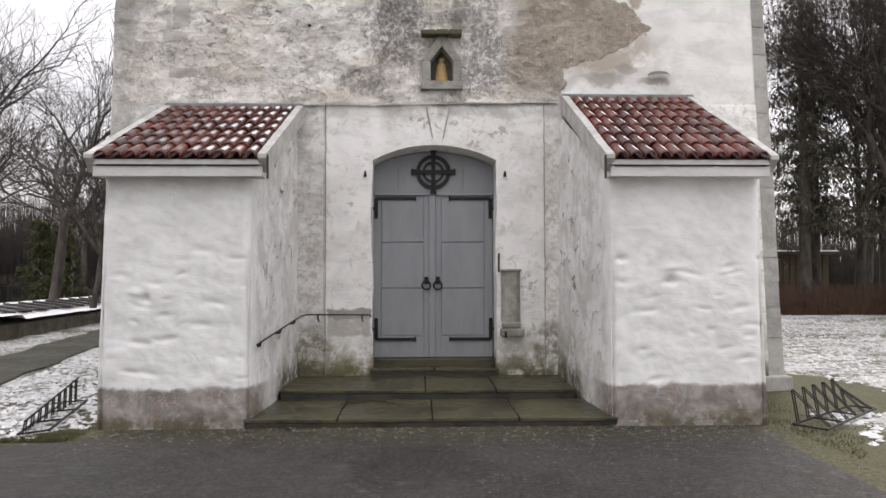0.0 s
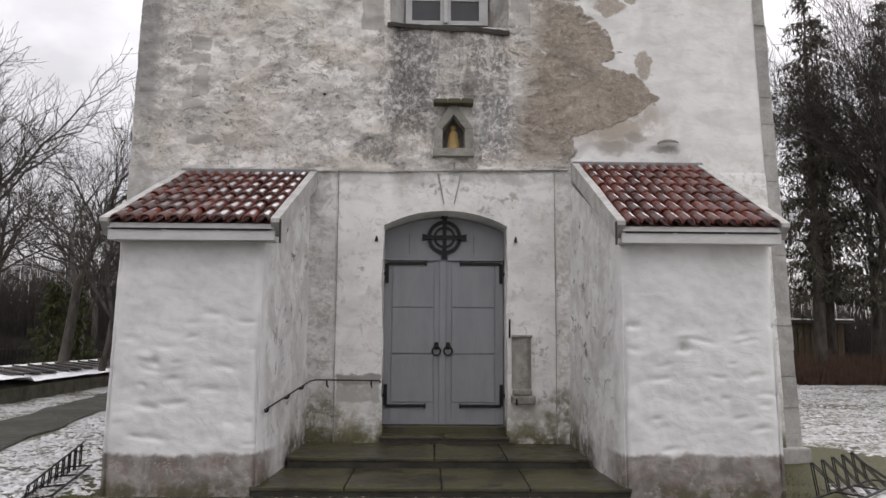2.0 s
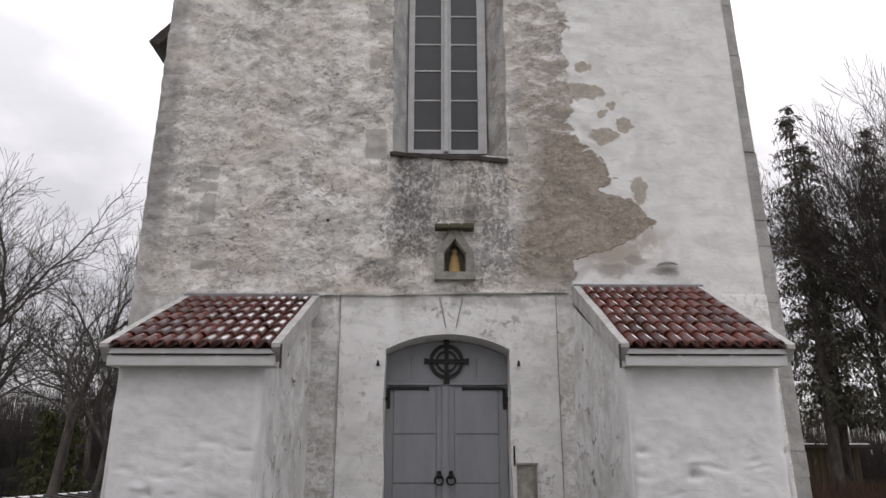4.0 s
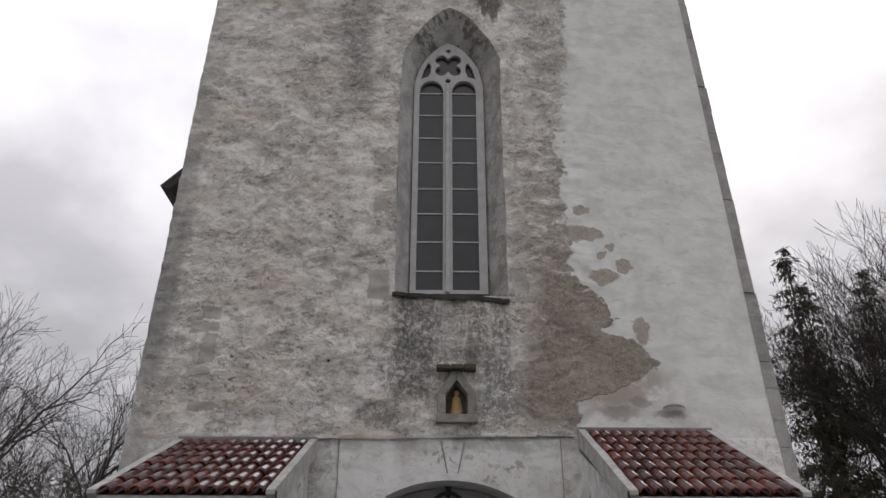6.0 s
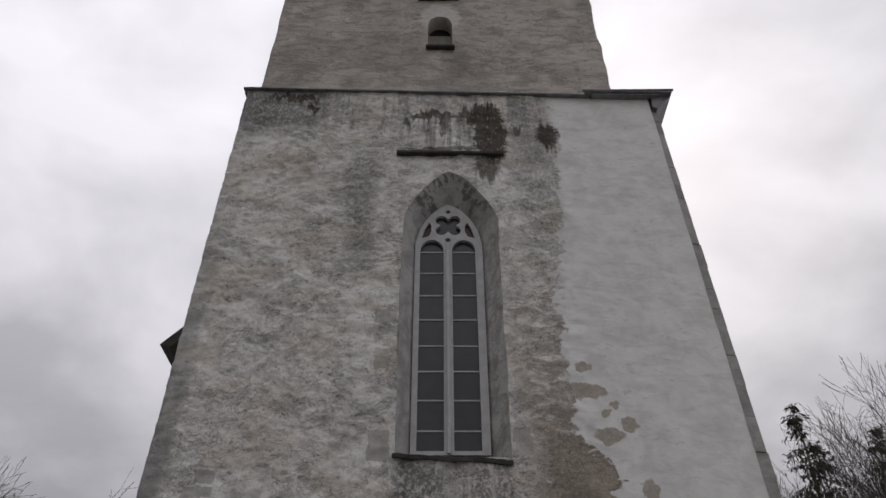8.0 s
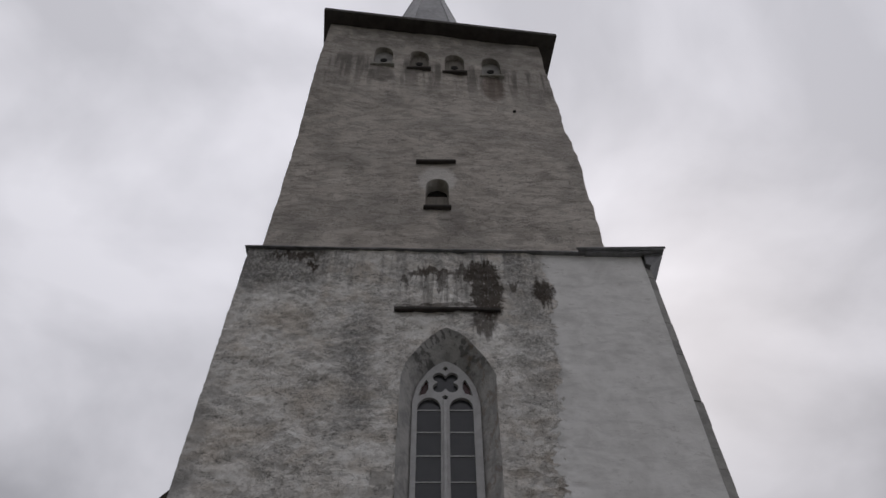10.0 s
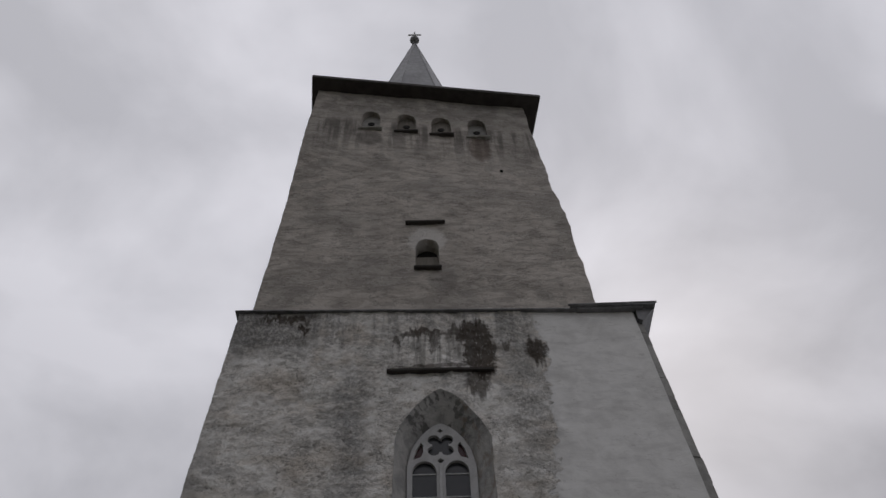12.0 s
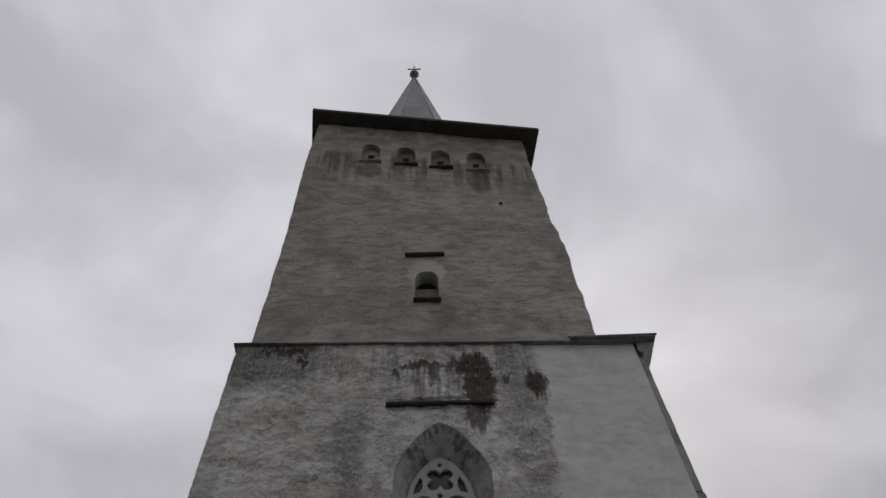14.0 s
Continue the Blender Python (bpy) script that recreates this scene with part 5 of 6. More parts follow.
    def ring(r0, r1, y0, y1):
        o = [(cx + r1 * math.cos(2 * math.pi * k / 36), cz + r1 * math.sin(2 * math.pi * k / 36)) for k in range(36)]
        i = [(cx + r0 * math.cos(2 * math.pi * k / 36), cz + r0 * math.sin(2 * math.pi * k / 36)) for k in range(36)]
        plate(bm, o, [i], y0, y1)
    ring(0.205, 0.26, DY - 0.035, DY - 0.012)
    ring(0.13, 0.165, DY - 0.035, DY - 0.012)
    for w0, w1, m in ((0.03, 0.052, 0), (0.03, 0.052, 90), (0.03, 0.052, 180), (0.03, 0.052, 270)):
        ln = 0.335
        pts = [(-w0, 0), (w0, 0), (w0, ln - 0.08), (w1, ln), (-w1, ln), (-w0, ln - 0.08)]
        c, s = math.cos(radians(m)), math.sin(radians(m))
        extrude_xz(bm, [(cx + x * c - z * s, cz + x * s + z * c) for x, z in pts], DY - 0.045 - 0.001 * (m // 90), DY - 0.02)
    bmesh.ops.recalc_face_normals(bm, faces=bm.faces[:])
    part("iron_cross", bm, M_IRON, ty, "black iron ring cross")
    return door


tag_door()


# ---- trees and surroundings ----
def tube(verts, faces, p, q, r0, r1, sides):
    d = (q - p).normalized()
    a = d.orthogonal().normalized()
    b = d.cross(a)
    s = len(verts)
    for c, r in ((p, r0), (q, r1)):
        for k in range(sides):
            t = 2 * math.pi * k / sides
            verts.append(c + (a * math.cos(t) + b * math.sin(t)) * r)
    for k in range(sides):
        j = (k + 1) % sides
        faces.append((s + k, s + j, s + sides + j, s + sides + k))


def mesh_from(name, verts, faces, mat, parent, smooth=False):
    me = bpy.data.meshes.new(name)
    me.from_pydata([tuple(v) for v in verts], [], faces)
    me.materials.append(mat)
    if smooth:
        for p in me.polygons:
            p.use_smooth = True
    ob = new(name, me)
    under(ob, parent)
    return ob


def bare_tree(at, height, rng, label, lean=0.0, spread=0.55, depth=6, trunk_r=None, bushy=1.0):
    th = thing("bare_tree", at, label, "tree", "bare trees")
    tv, tf, cv, cf = [], [], [], []
    r0 = trunk_r or height * 0.017

    def grow(p, d, ln, r, lev):
        thick = lev >= depth - 1
        v, f = (tv, tf) if thick else (cv, cf)
        sides = 7 if thick else (5 if lev >= depth - 3 else 3)
        n = 3 if lev > 1 else 2
        for k in range(n):
            d = (d + Vector((rng.gauss(0, 1), rng.gauss(0, 1), rng.gauss(0, 1))) * (0.05 if lev == depth else 0.14) + Vector((0, 0, 0.05))).normalized()
            q = p + d * ln / n
            r2 = max(r * 0.90, 0.008)
            tube(v, f, p, q, r, r2, sides)
            p, r = q, r2
            if lev > 0 and k < n - 1 and lev < depth:
                side = d.cross(Vector((rng.gauss(0, 1), rng.gauss(0, 1), rng.gauss(0, 1)))).normalized()
                grow(p, (d + side * (spread + rng.random() * 0.5)).normalized(), ln * rng.uniform(0.5, 0.72), r * 0.55, lev - 1 if lev < 3 else lev - 2 + (rng.random() < 0.55))
        if lev > 0:
            kids = 2 if rng.random() < 0.55 / bushy else 3
            for _ in range(kids):
                side = d.cross(Vector((rng.gauss(0, 1), rng.gauss(0, 1), rng.gauss(0, 1)))).normalized()
                grow(p, (d + side * rng.uniform(0.25, spread + 0.25)).normalized(), ln * rng.uniform(0.66, 0.86), r * rng.uniform(0.62, 0.80), lev - 1)
    base = Vector(at)
    grow(base - Vector((0, 0, 0.1)), Vector((lean, 0, 1)).normalized(), height * 0.30, r0, depth)
    mesh_from("trunk", tv, tf, M_BARK, th, True)
    tagged(mesh_from("crown", cv, cf, M_TWIG, th), "dark leafless branches and twigs")
    return th


def spruce(at, height, width, rng, label, mat, start=0.12, dens=1.0, name="spruce", drop=0.35):
    th = thing(name, at, label, "tree", "conifers")
    tv, tf, cv, cf = [], [], [], []
    base = Vector(at)
    p = base - Vector((0, 0, 0.1))
    for k in range(8):
        q = base + Vector((rng.gauss(0, 0.04), rng.gauss(0, 0.04), height * (k + 1) / 8))
        tube(tv, tf, p, q, height * 0.016 * (1 - k / 8.3), height * 0.016 * (1 - (k + 1) / 8.3), 7)
        p = q
    whorls = int(height * 3.0 * dens)
    for w in range(whorls):
        f = start + (1 - start) * (w + rng.random()) / whorls
        reach = width * (1 - f) ** 0.75 * rng.uniform(0.55, 1.15) + 0.15
        for b in range(rng.randint(4, 6)):
            a = rng.random() * 6.283
            dirn = Vector((math.cos(a), math.sin(a), 0))
            o = base + Vector((0, 0, height * f))
            segs = max(3, int(reach / 0.30))
            last = o
            for s in range(1, segs + 1):
                t = s / segs
                q = o + dirn * reach * t + Vector((0, 0, -drop * reach * t * t + 0.12 * reach * t))
                if s % 2 == 0 or s == segs:
                    tube(tv, tf, last, q, 0.02 * (1.1 - t), 0.015 * (1.05 - t), 3)
                    last = q
                for _ in range(4):
                    side = Vector((rng.gauss(0, 0.8), rng.gauss(0, 0.8), rng.gauss(-1.1, 0.5))).normalized()
                    ln = rng.uniform(0.22, 0.5) * (1.2 - 0.5 * t)
                    wd = side.cross(Vector((rng.gauss(0, 1), rng.gauss(0, 1), rng.gauss(0, 1)))).normalized() * ln * 0.11
                    c = q + side * 0.05
                    i = len(cv)
                    cv += [c - wd * 0.4, c + side * ln * 0.55 + wd, c + side * ln, c + side * ln * 0.55 - wd]
                    cf.append((i, i + 1, i + 2, i + 3))
    mesh_from("trunk", tv, tf, M_BARK, th, True)
    tagged(mesh_from("crown", cv, cf, mat, th), "dark drooping needle sprays")
    return th


def wood():
    rng = random.Random(21)
    # bare park trees on the path side
    for x, y, h, lean, d, lab in (
            (-13.9, 29.0, 13.0, 0.10, 6, "leafless forked park tree with a dark upright crown beyond the path"),
            (-12.2, 28.5, 8.5, 0.12, 5, "slim leafless tree leaning over beside the church"),
            (-18.6, 31.0, 16.5, 0.08, 6, "tall spreading leafless tree at the edge of the path"),
            (-20.5, 36.0, 13.0, 0.0, 5, "leafless park tree with dense twigs"),
            (-16.8, 37.0, 11.0, -0.05, 5, "leafless park tree with dense twigs"),
            (-24.5, 42.0, 14.0, 0.05, 5, "leafless park tree with dense twigs"),
            (-20.0, 46.0, 12.5, 0.0, 5, "leafless park tree with dense twigs"),
            (-25.5, 56.0, 12.0, 0.03, 5, "distant leafless tree in grey undergrowth"),
            (-22.5, 33.0, 12.0, 0.05, 5, "leafless park tree with dense twigs"),
            (-18.2, 40.0, 9.5, 0.04, 5, "leafless park tree with dense twigs"),
            (-17.2, 30.5, 8.5, -0.04, 5, "slim leafless tree with a forked trunk near the path"),
            (-19.0, 52.0, 10.0, 0.0, 5, "distant leafless tree in grey undergrowth")):
        bare_tree((x, y, 0), h, rng, lab, lean, 0.5, d)
    spruce((-16.25, 33.0, 0), 4.3, 1.15, rng, "small dense green thuja among bare trees", M_THUJA, 0.02, 2.2, "thuja", 0.1)
    spruce((-15.45, 33.5, 0), 4.1, 1.05, rng, "small dense green thuja among bare trees", M_THUJA, 0.02, 2.2, "thuja", 0.1)
    # dark spruces and bare trees beyond the snowy lawn
    for x, y, h, w in ((15.2, 29.5, 16.8, 2.7), (13.3, 31.0, 12.0, 2.3), (17.5, 33.0, 16.5, 2.8), (12.9, 32.5, 12.5, 2.3), (20.6, 33.0, 17.5, 2.9), (15.6, 38.5, 14.5, 2.4)):
        spruce((x * 1.13, y * 1.13, 0), h * 1.12, w * 1.5, rng, "tall dark spruce with drooping boughs and bare lower trunk", M_NEEDLE, 0.2, 1.0)
    for x, y, h, lean, d in ((17.6, 27.5, 16.0, 0.02, 7), (19.6, 29.5, 17.0, 0.04, 7), (15.2, 33.5, 14.5, 0.0, 6), (21.5, 36.0, 17, 0.0, 6), (22.5, 30.0, 16, -0.03, 6), (18.2, 31.0, 16.5, 0.0, 6), (20.5, 27.0, 15.5, 0.03, 6)):
        bare_tree((x * 1.13, y * 1.13, 0), h * 0.95, rng, "tall slender leafless tree among spruces", lean, 0.42, d)


wood()


def twig_belt(name, label, x0, x1, y0, y1, h, n, mat, rng, r=0.016):
    v, f = [], []
    for _ in range(n):
        p = Vector((rng.uniform(x0, x1), rng.uniform(y0, y1), -0.05))
        q = p + Vector((rng.gauss(0, 0.18), rng.gauss(0, 0.18), h * rng.uniform(0.4, 1.15)))
        tube(v, f, p, q, r, r * 0.3, 3)
    me = bpy.data.meshes.new(name)
    me.from_pydata([tuple(a) for a in v], [], f)
    me.materials.append(mat)
    return tagged(new(name, me), label, "undergrowth", kind="stuff")


twig_belt("brushwood", "low brown leafless brushwood at the edge of the wood", 13, 36, 31.5, 35.5, 1.25, 11000, M_HEDGE, random.Random(5))
twig_belt("undergrowth", "thin grey undergrowth below the park trees", -42, -11, 47, 64, 6.5, 16000, M_TWIG, random.Random(6), 0.024)
twig_belt("hedge", "dense dark leafless hedge behind the iron fence", -42, -11, 44.6, 46.4, 1.7, 9000, M_TWIG, random.Random(16), 0.022)
twig_belt("undergrowth", "thin grey undergrowth deep in the wood", 12, 45, 46, 66, 5.5, 6500, M_TWIG, random.Random(8), 0.03)


# ---- small things at the portal ----
def niche_shrine():
    th = thing("wall_niche", (0.325, FACE, 4.43), "small gabled grey stone frame round a wall niche", "niche")
    part("sill_stone", boxed(0.02, 0.635, 10.98, 11.13, 4.43, 4.55, 0.012), M_STONE, th)
    for x0, x1 in ((0.035, 0.16), (0.49, 0.615)):
        part("jamb_stone", boxed(x0, x1, 11.02, 11.13, 4.552, 4.86, 0.012), M_STONE, th)
    for pts in ([(0.03, 4.862), (0.16, 4.862), (0.322, 5.075), (0.322, 5.21), (0.27, 5.21)], [(0.49, 4.862), (0.62, 4.862), (0.38, 5.21), (0.328, 5.21), (0.328, 5.075)]):
        bm = bmesh.new()
        extrude_xz(bm, pts, 11.02, 11.13)
        bmesh.ops.recalc_face_normals(bm, faces=bm.faces[:])
        part("gable_stone", bm, M_STONE, th)
    for x0, x1 in ((0.02, 0.235), (0.24, 0.43), (0.435, 0.62)):
        bm = boxed(x0, x1, 10.92, 11.14, 5.215, 5.295 + (x0 - 0.2) * 0.03, 0.018)
        part("hood_stone", bm, M_STEP, th, "mossy dark hood stone")
    bm = bmesh.new()
    scl = 0.88
    prof = [(0.105, 0.0), (0.11, 0.03), (0.085, 0.05), (0.095, 0.10), (0.078, 0.18), (0.066, 0.25), (0.07, 0.29), (0.04, 0.325), (0.028, 0.335), (0.044, 0.365), (0.045, 0.395), (0.03, 0.425), (0.0, 0.435)]
    N = 18
    rows = [[bm.verts.new((0.325 + r * math.cos(2 * math.pi * k / N), 11.21 + 0.75 * r * math.sin(2 * math.pi * k / N), 4.578 + z * scl)) for k in range(N)] for r, z in prof]
    for i in range(len(prof) - 1):
        for k in range(N):
            bm.faces.new((rows[i][k], rows[i][(k + 1) % N], rows[i + 1][(k + 1) % N], rows[i + 1][k]))
    bm.faces.new(rows[0][::-1])
    solo("statuette", bm, M_OCHRE, "small ochre painted stone statuette standing in the wall niche", "statue", smooth=True)


niche_shrine()


def column_stub():
    th = thing("column_fragment", (1.33, 11.02, 0.81), "weathered grey stone half column built into the door jamb", "column")
    bm = bmesh.new()
    n = 28
    rows = []
    for z in (1.03, 1.2, 1.4, 1.6, 1.765):
        row = []
        for k in range(n + 1):
            a = math.pi * k / n
            r = 0.125 + 0.018 * abs(math.cos(3.0 * a)) + 0.004 * noise.noise(Vector((a * 3, z * 6, 0)))
            row.append(bm.verts.new((1.325 - r * math.cos(a), 11.09 - 0.10 * math.sin(a) * r / 0.13, z)))
        rows.append(row)
    for j in range(4):
        for k in range(n):
            bm.faces.new((rows[j][k], rows[j][k + 1], rows[j + 1][k + 1], rows[j + 1][k]))
    part("shaft", bm, M_STONE, th, "fluted weathered shaft", True)
    part("abacus", boxed(1.18, 1.475, 10.96, 11.1, 1.765, 1.80, 0.012), M_STONE, th)
    bm = bmesh.new()
    box(bm, 1.17, 1.51, 10.93, 11.1, 0.82, 0.94, 0.025)
    box(bm, 1.19, 1.46, 10.95, 11.1, 0.941, 1.03, 0.03)
    part("base", bm, M_STONE, th)
    bm = bmesh.new()
    rod(bm, (1.15, 11.03, 1.76), (1.15, 11.03, 2.03), 0.014)
    part("iron_bar", bm, M_IRON, th)
    bm = bmesh.new()
    rod(bm, (1.235, 10.95, 0.83), (1.235, 10.92, 0.83), 0.018)
    rod(bm, (1.235, 10.92, 0.81), (1.235, 10.92, 0.90), 0.014)
    part("hinge_pin", bm, M_IRON, th)


column_stub()


def handrail():
    th = thing("handrail", (-1.3, 10.95, 0.3), "thin dark iron handrail fixed along the wall above the steps", "handrail")
    bm = bmesh.new()
    pts = [(-1.86, 8.76, 0.92), (-1.68, 10.80, 1.135), (-1.62, 10.93, 1.15), (-0.72, 10.95, 1.145), (-0.70, 10.98, 1.12)]
    for a, b in zip(pts, pts[1:]):
        rod(bm, a, b, 0.010, sides=8)
    part("rail", bm, M_IRON, th)
    for x, y, z in ((-1.46, 10.95, 1.145), (-0.83, 10.95, 1.145)):
        bm = bmesh.new()
        rod(bm, (x, y, z), (x, y, z - 0.07), 0.012)
        rod(bm, (x, y, z - 0.06), (x, 11.09, z - 0.10), 0.012)
        part("bracket", bm, M_IRON, th)
    for k, t in enumerate((0.08, 0.5, 0.85)):
        bm = bmesh.new()
        p = Vector(pts[0]).lerp(Vector(pts[1]), t)
        rod(bm, p, p + Vector((-0.02, 0, -0.05)), 0.012)
        rod(bm, p + Vector((-0.02, 0, -0.05)), p + Vector((-0.13, 0, -0.05)), 0.012)
        part("bracket", bm, M_IRON, th)


handrail()
for x in (-0.795, 1.245):
    bm = bmesh.new()
    rod(bm, (x, 11.09, 3.17), (x, 11.02, 3.18), 0.02, 0.016)
    rod(bm, (x, 11.02, 3.15), (x, 11.02, 3.23), 0.026, 0.012)
    solo("wall_hook", bm, M_IRON, "small black iron hook in the wall beside the door", "hook", "wall hooks")
# vent cowl above the roof
bm = bmesh.new()
N = 14
rows = []
for i in range(5):
    e = radians(90 * i / 4)
    rows.append([bm.verts.new((3.55 + 0.17 * math.cos(math.pi * k / N) * math.cos(e), 11.08 - 0.13 * math.sin(math.pi * k / N) * math.cos(e) - 0.005, 4.66 + 0.075 * math.sin(e))) for k in range(N + 1)])
for i in range(4):
    for k in range(N):
        bm.faces.new((rows[i][k], rows[i][k + 1], rows[i + 1][k + 1], rows[i + 1][k]))
bmesh.ops.solidify(bm, geom=bm.faces[:], thickness=0.01)
solo("vent_hood", bm, M_STONE, "small whitewashed half-round vent hood on the tower wall", "vent", smooth=True)
# joints of the portal plaster
for x, z0, z1 in ((-1.372, 0.26, 4.2), (1.832, 0.26, 4.2)):
    bm = boxed(x - 0.0045, x + 0.0045, 11.07, 11.11, z0, z1)
    bmesh.ops.subdivide_edges(bm, edges=[e for e in bm.edges if abs(e.verts[0].co.z - e.verts[1].co.z) > 1], cuts=30)
    for v in bm.verts:
        v.co.x += ragged(v.co.z * 1.5, x, 0.008)
    part("plaster_joint", bm, M_STONE, tower, "open vertical joint in the plaster")
bm = boxed(-1.7, 2.03, 11.05, 11.12, 4.215, 4.24)
bmesh.ops.subdivide_edges(bm, edges=[e for e in bm.edges if abs(e.verts[0].co.x - e.verts[1].co.x) > 1], cuts=40)
for v in bm.verts:
    v.co.z += ragged(v.co.x, 1, 0.014) + 0.015 * v.co.x
part("string_course", bm, M_TOWER, tower, "thin worn plaster ridge over the portal")
for a, b in (((0.10, 4.18), (0.19, 3.72)), ((0.44, 4.18), (0.34, 3.72))):
    bm = bmesh.new()
    rod(bm, (a[0], 11.075, a[1]), (b[0], 11.075, b[1]), 0.012, 0.008, 6)
    part("keystone_edge", bm, M_QUOIN, tower)
bm = bmesh.new()
rod(bm, (-1.62, 11.13, 5.38), (-1.62, 11.06, 5.38), 0.018)
# dark plugs in place of shaded putlog holes
part("putlog_shade_plug", bm, M_HOLE_SHADE, tower)
bm = bmesh.new()
rod(bm, (2.41, UP + 0.4, 22.3), (2.41, UP + 0.16, 22.3), 0.05)
part("putlog_shade_plug", bm, M_HOLE_SHADE, tower)


# ---- litter at the foot of the steps ----
def litter():
    rng = random.Random(3)
    v, f = [], []
    for _ in range(1500):
        x = rng.uniform(-3.7, 4.3)
        y = (8.60 if -1.95 < x < 2.2 else 8.58) - abs(rng.gauss(0, 0.42)) - 0.02
        s = rng.uniform(0.005, 0.018)
        a = rng.random() * 6.28
        i = len(v)
        for k in range(4):
            b = a + k * 1.57
            v.append((x + s * math.cos(b) * (1.4 if k % 2 else 0.8), y + s * math.sin(b), 0.004 + rng.random() * s * 0.7))
        f.append((i, i + 1, i + 2, i + 3))
    me = bpy.data.meshes.new("leaf_litter")
    me.from_pydata(v, [], f)
    me.materials.append(simple("dead_leaf", (0.10, 0.078, 0.05), (0.26, 0.23, 0.19), 30, 0.8, bump=0.0))
    tagged(new("leaf_litter", me), "scattered dead leaves and grit along the steps", "litter", kind="stuff")


litter()


def lumps_of(name, label, category, mat, count, seed, place, s0, s1, flat):
    """Many small uneven clods, each a squashed eight-faced lump."""
    rng = random.Random(seed)
    v, f = [], []
    while len(f) < count * 8:
        x, y = place(rng)
        s = rng.uniform(s0, s1) * rng.uniform(0.6, 1.2)
        z = ground_z(x, y) if s0 > 0.02 else 0.0
        a = rng.random() * 6.28
        i = len(v)
        for k in range(4):
            r = s * rng.uniform(0.7, 1.3)
            v.append((x + r * math.cos(a + k * 1.571), y + r * math.sin(a + k * 1.571), z + s * flat * rng.uniform(0.0, 0.4)))
        v += [(x + rng.gauss(0, s * 0.2), y + rng.gauss(0, s * 0.2), z + s * flat * rng.uniform(0.8, 1.4)), (x, y, z - s * 0.4)]
        for k in range(4):
            j = (k + 1) % 4
            f += [(i + k, i + j, i + 4), (i + j, i + k, i + 5)]
    me = bpy.data.meshes.new(name)
    me.from_pydata(v, [], f)
    me.materials.append(mat)
    return tagged(new(name, me), label, category, kind="stuff")


def lawn_spot(rng):
    while True:
        y = 6.0 + 24 * rng.random() ** 1.8
        x = rng.uniform(4.4, 6.0 + 0.55 * y)
        if x > 6.6 + 0.4 * noise.noise(Vector((x, y, 5))) or y > 13.2 or (y < 9.2 and x > 4.5 + 0.25 * max(0, y - 7.5)):
            return x, y


def bank_spot(rng):
    while True:
        x, y = rng.uniform(-7.2, -3.75), 8.1 + 9 * rng.random() ** 1.5
        if x > -6.4 - 0.195 * (y - 12) and not (x > -4.0 and y < 8.7):
            return x, y


def court_spot(rng):
    return rng.uniform(-3.6, 3.9) if rng.random() < 0.5 else rng.uniform(0.5, 4.0), 8.55 - abs(rng.gauss(0, 1.1))


M_CLOD = simple("crumbly_old_snow", (0.66, 0.66, 0.665), (0.48, 0.48, 0.48), 6, 0.8, bump=0.3)
lumps_of("snow_clods", "crumbly clods of old snow on the lawn", "snow", M_CLOD, 3600, 31, lawn_spot, 0.03, 0.085, 0.55)
lumps_of("snow_clods", "crumbly old snow on the bank beside the path", "snow", M_CLOD, 1700, 32, bank_spot, 0.03, 0.075, 0.5)
lumps_of("grit", "fine pale grit scattered over the wet asphalt", "grit", simple("pale_grit", (0.06, 0.055, 0.05), (0.20, 0.185, 0.165), 12, 0.8, bump=0.0), 1700, 33, court_spot, 0.004, 0.010, 0.7)


# ---- bicycle racks ----
def rack_base(th, a, b, c, d):
    """Flat frame on the ground: long rails a-b and c-d with cross bars."""
    for p, q in ((a, b), (c, d)):
        bm = bmesh.new()
        rod(bm, p, q, 0.016, sides=6)
        part("base_rail", bm, M_IRON, th)
    for t in (0.0, 0.33, 0.66, 1.0):
        bm = bmesh.new()
        rod(bm, a.lerp(b, t), c.lerp(d, t), 0.011, sides=6)
        part("cross_bar", bm, M_IRON, th)


def low_rack():
    a, b, c, d = Vector((-4.24, 8.20, 0.04)), Vector((-4.66, 10.15, 0.06)), Vector((-4.02, 8.42, 0.04)), Vector((-4.42, 10.28, 0.06))
    th = thing("bicycle_rack", a.lerp(d, 0.5), "low black iron bicycle rack with rising loops in thin snow", "bicycle rack", "bicycle racks")
    rack_base(th, a, b, c, d)
    foot0, foot1, top0, top1 = Vector((-4.21, 8.24, 0.05)), Vector((-4.50, 10.20, 0.07)), Vector((-4.20, 8.26, 0.165)), Vector((-4.49, 10.18, 0.37))
    bm = bmesh.new()
    rod(bm, top0, top1, 0.012, sides=6)
    part("top_rail", bm, M_IRON, th)
    for k in range(9):
        t = k / 8.6
        bm = bmesh.new()
        for u in (t, t + 0.035):
            rod(bm, foot0.lerp(foot1, u), top0.lerp(top1, u), 0.009, sides=6)
        part("loop", bm, M_IRON, th)


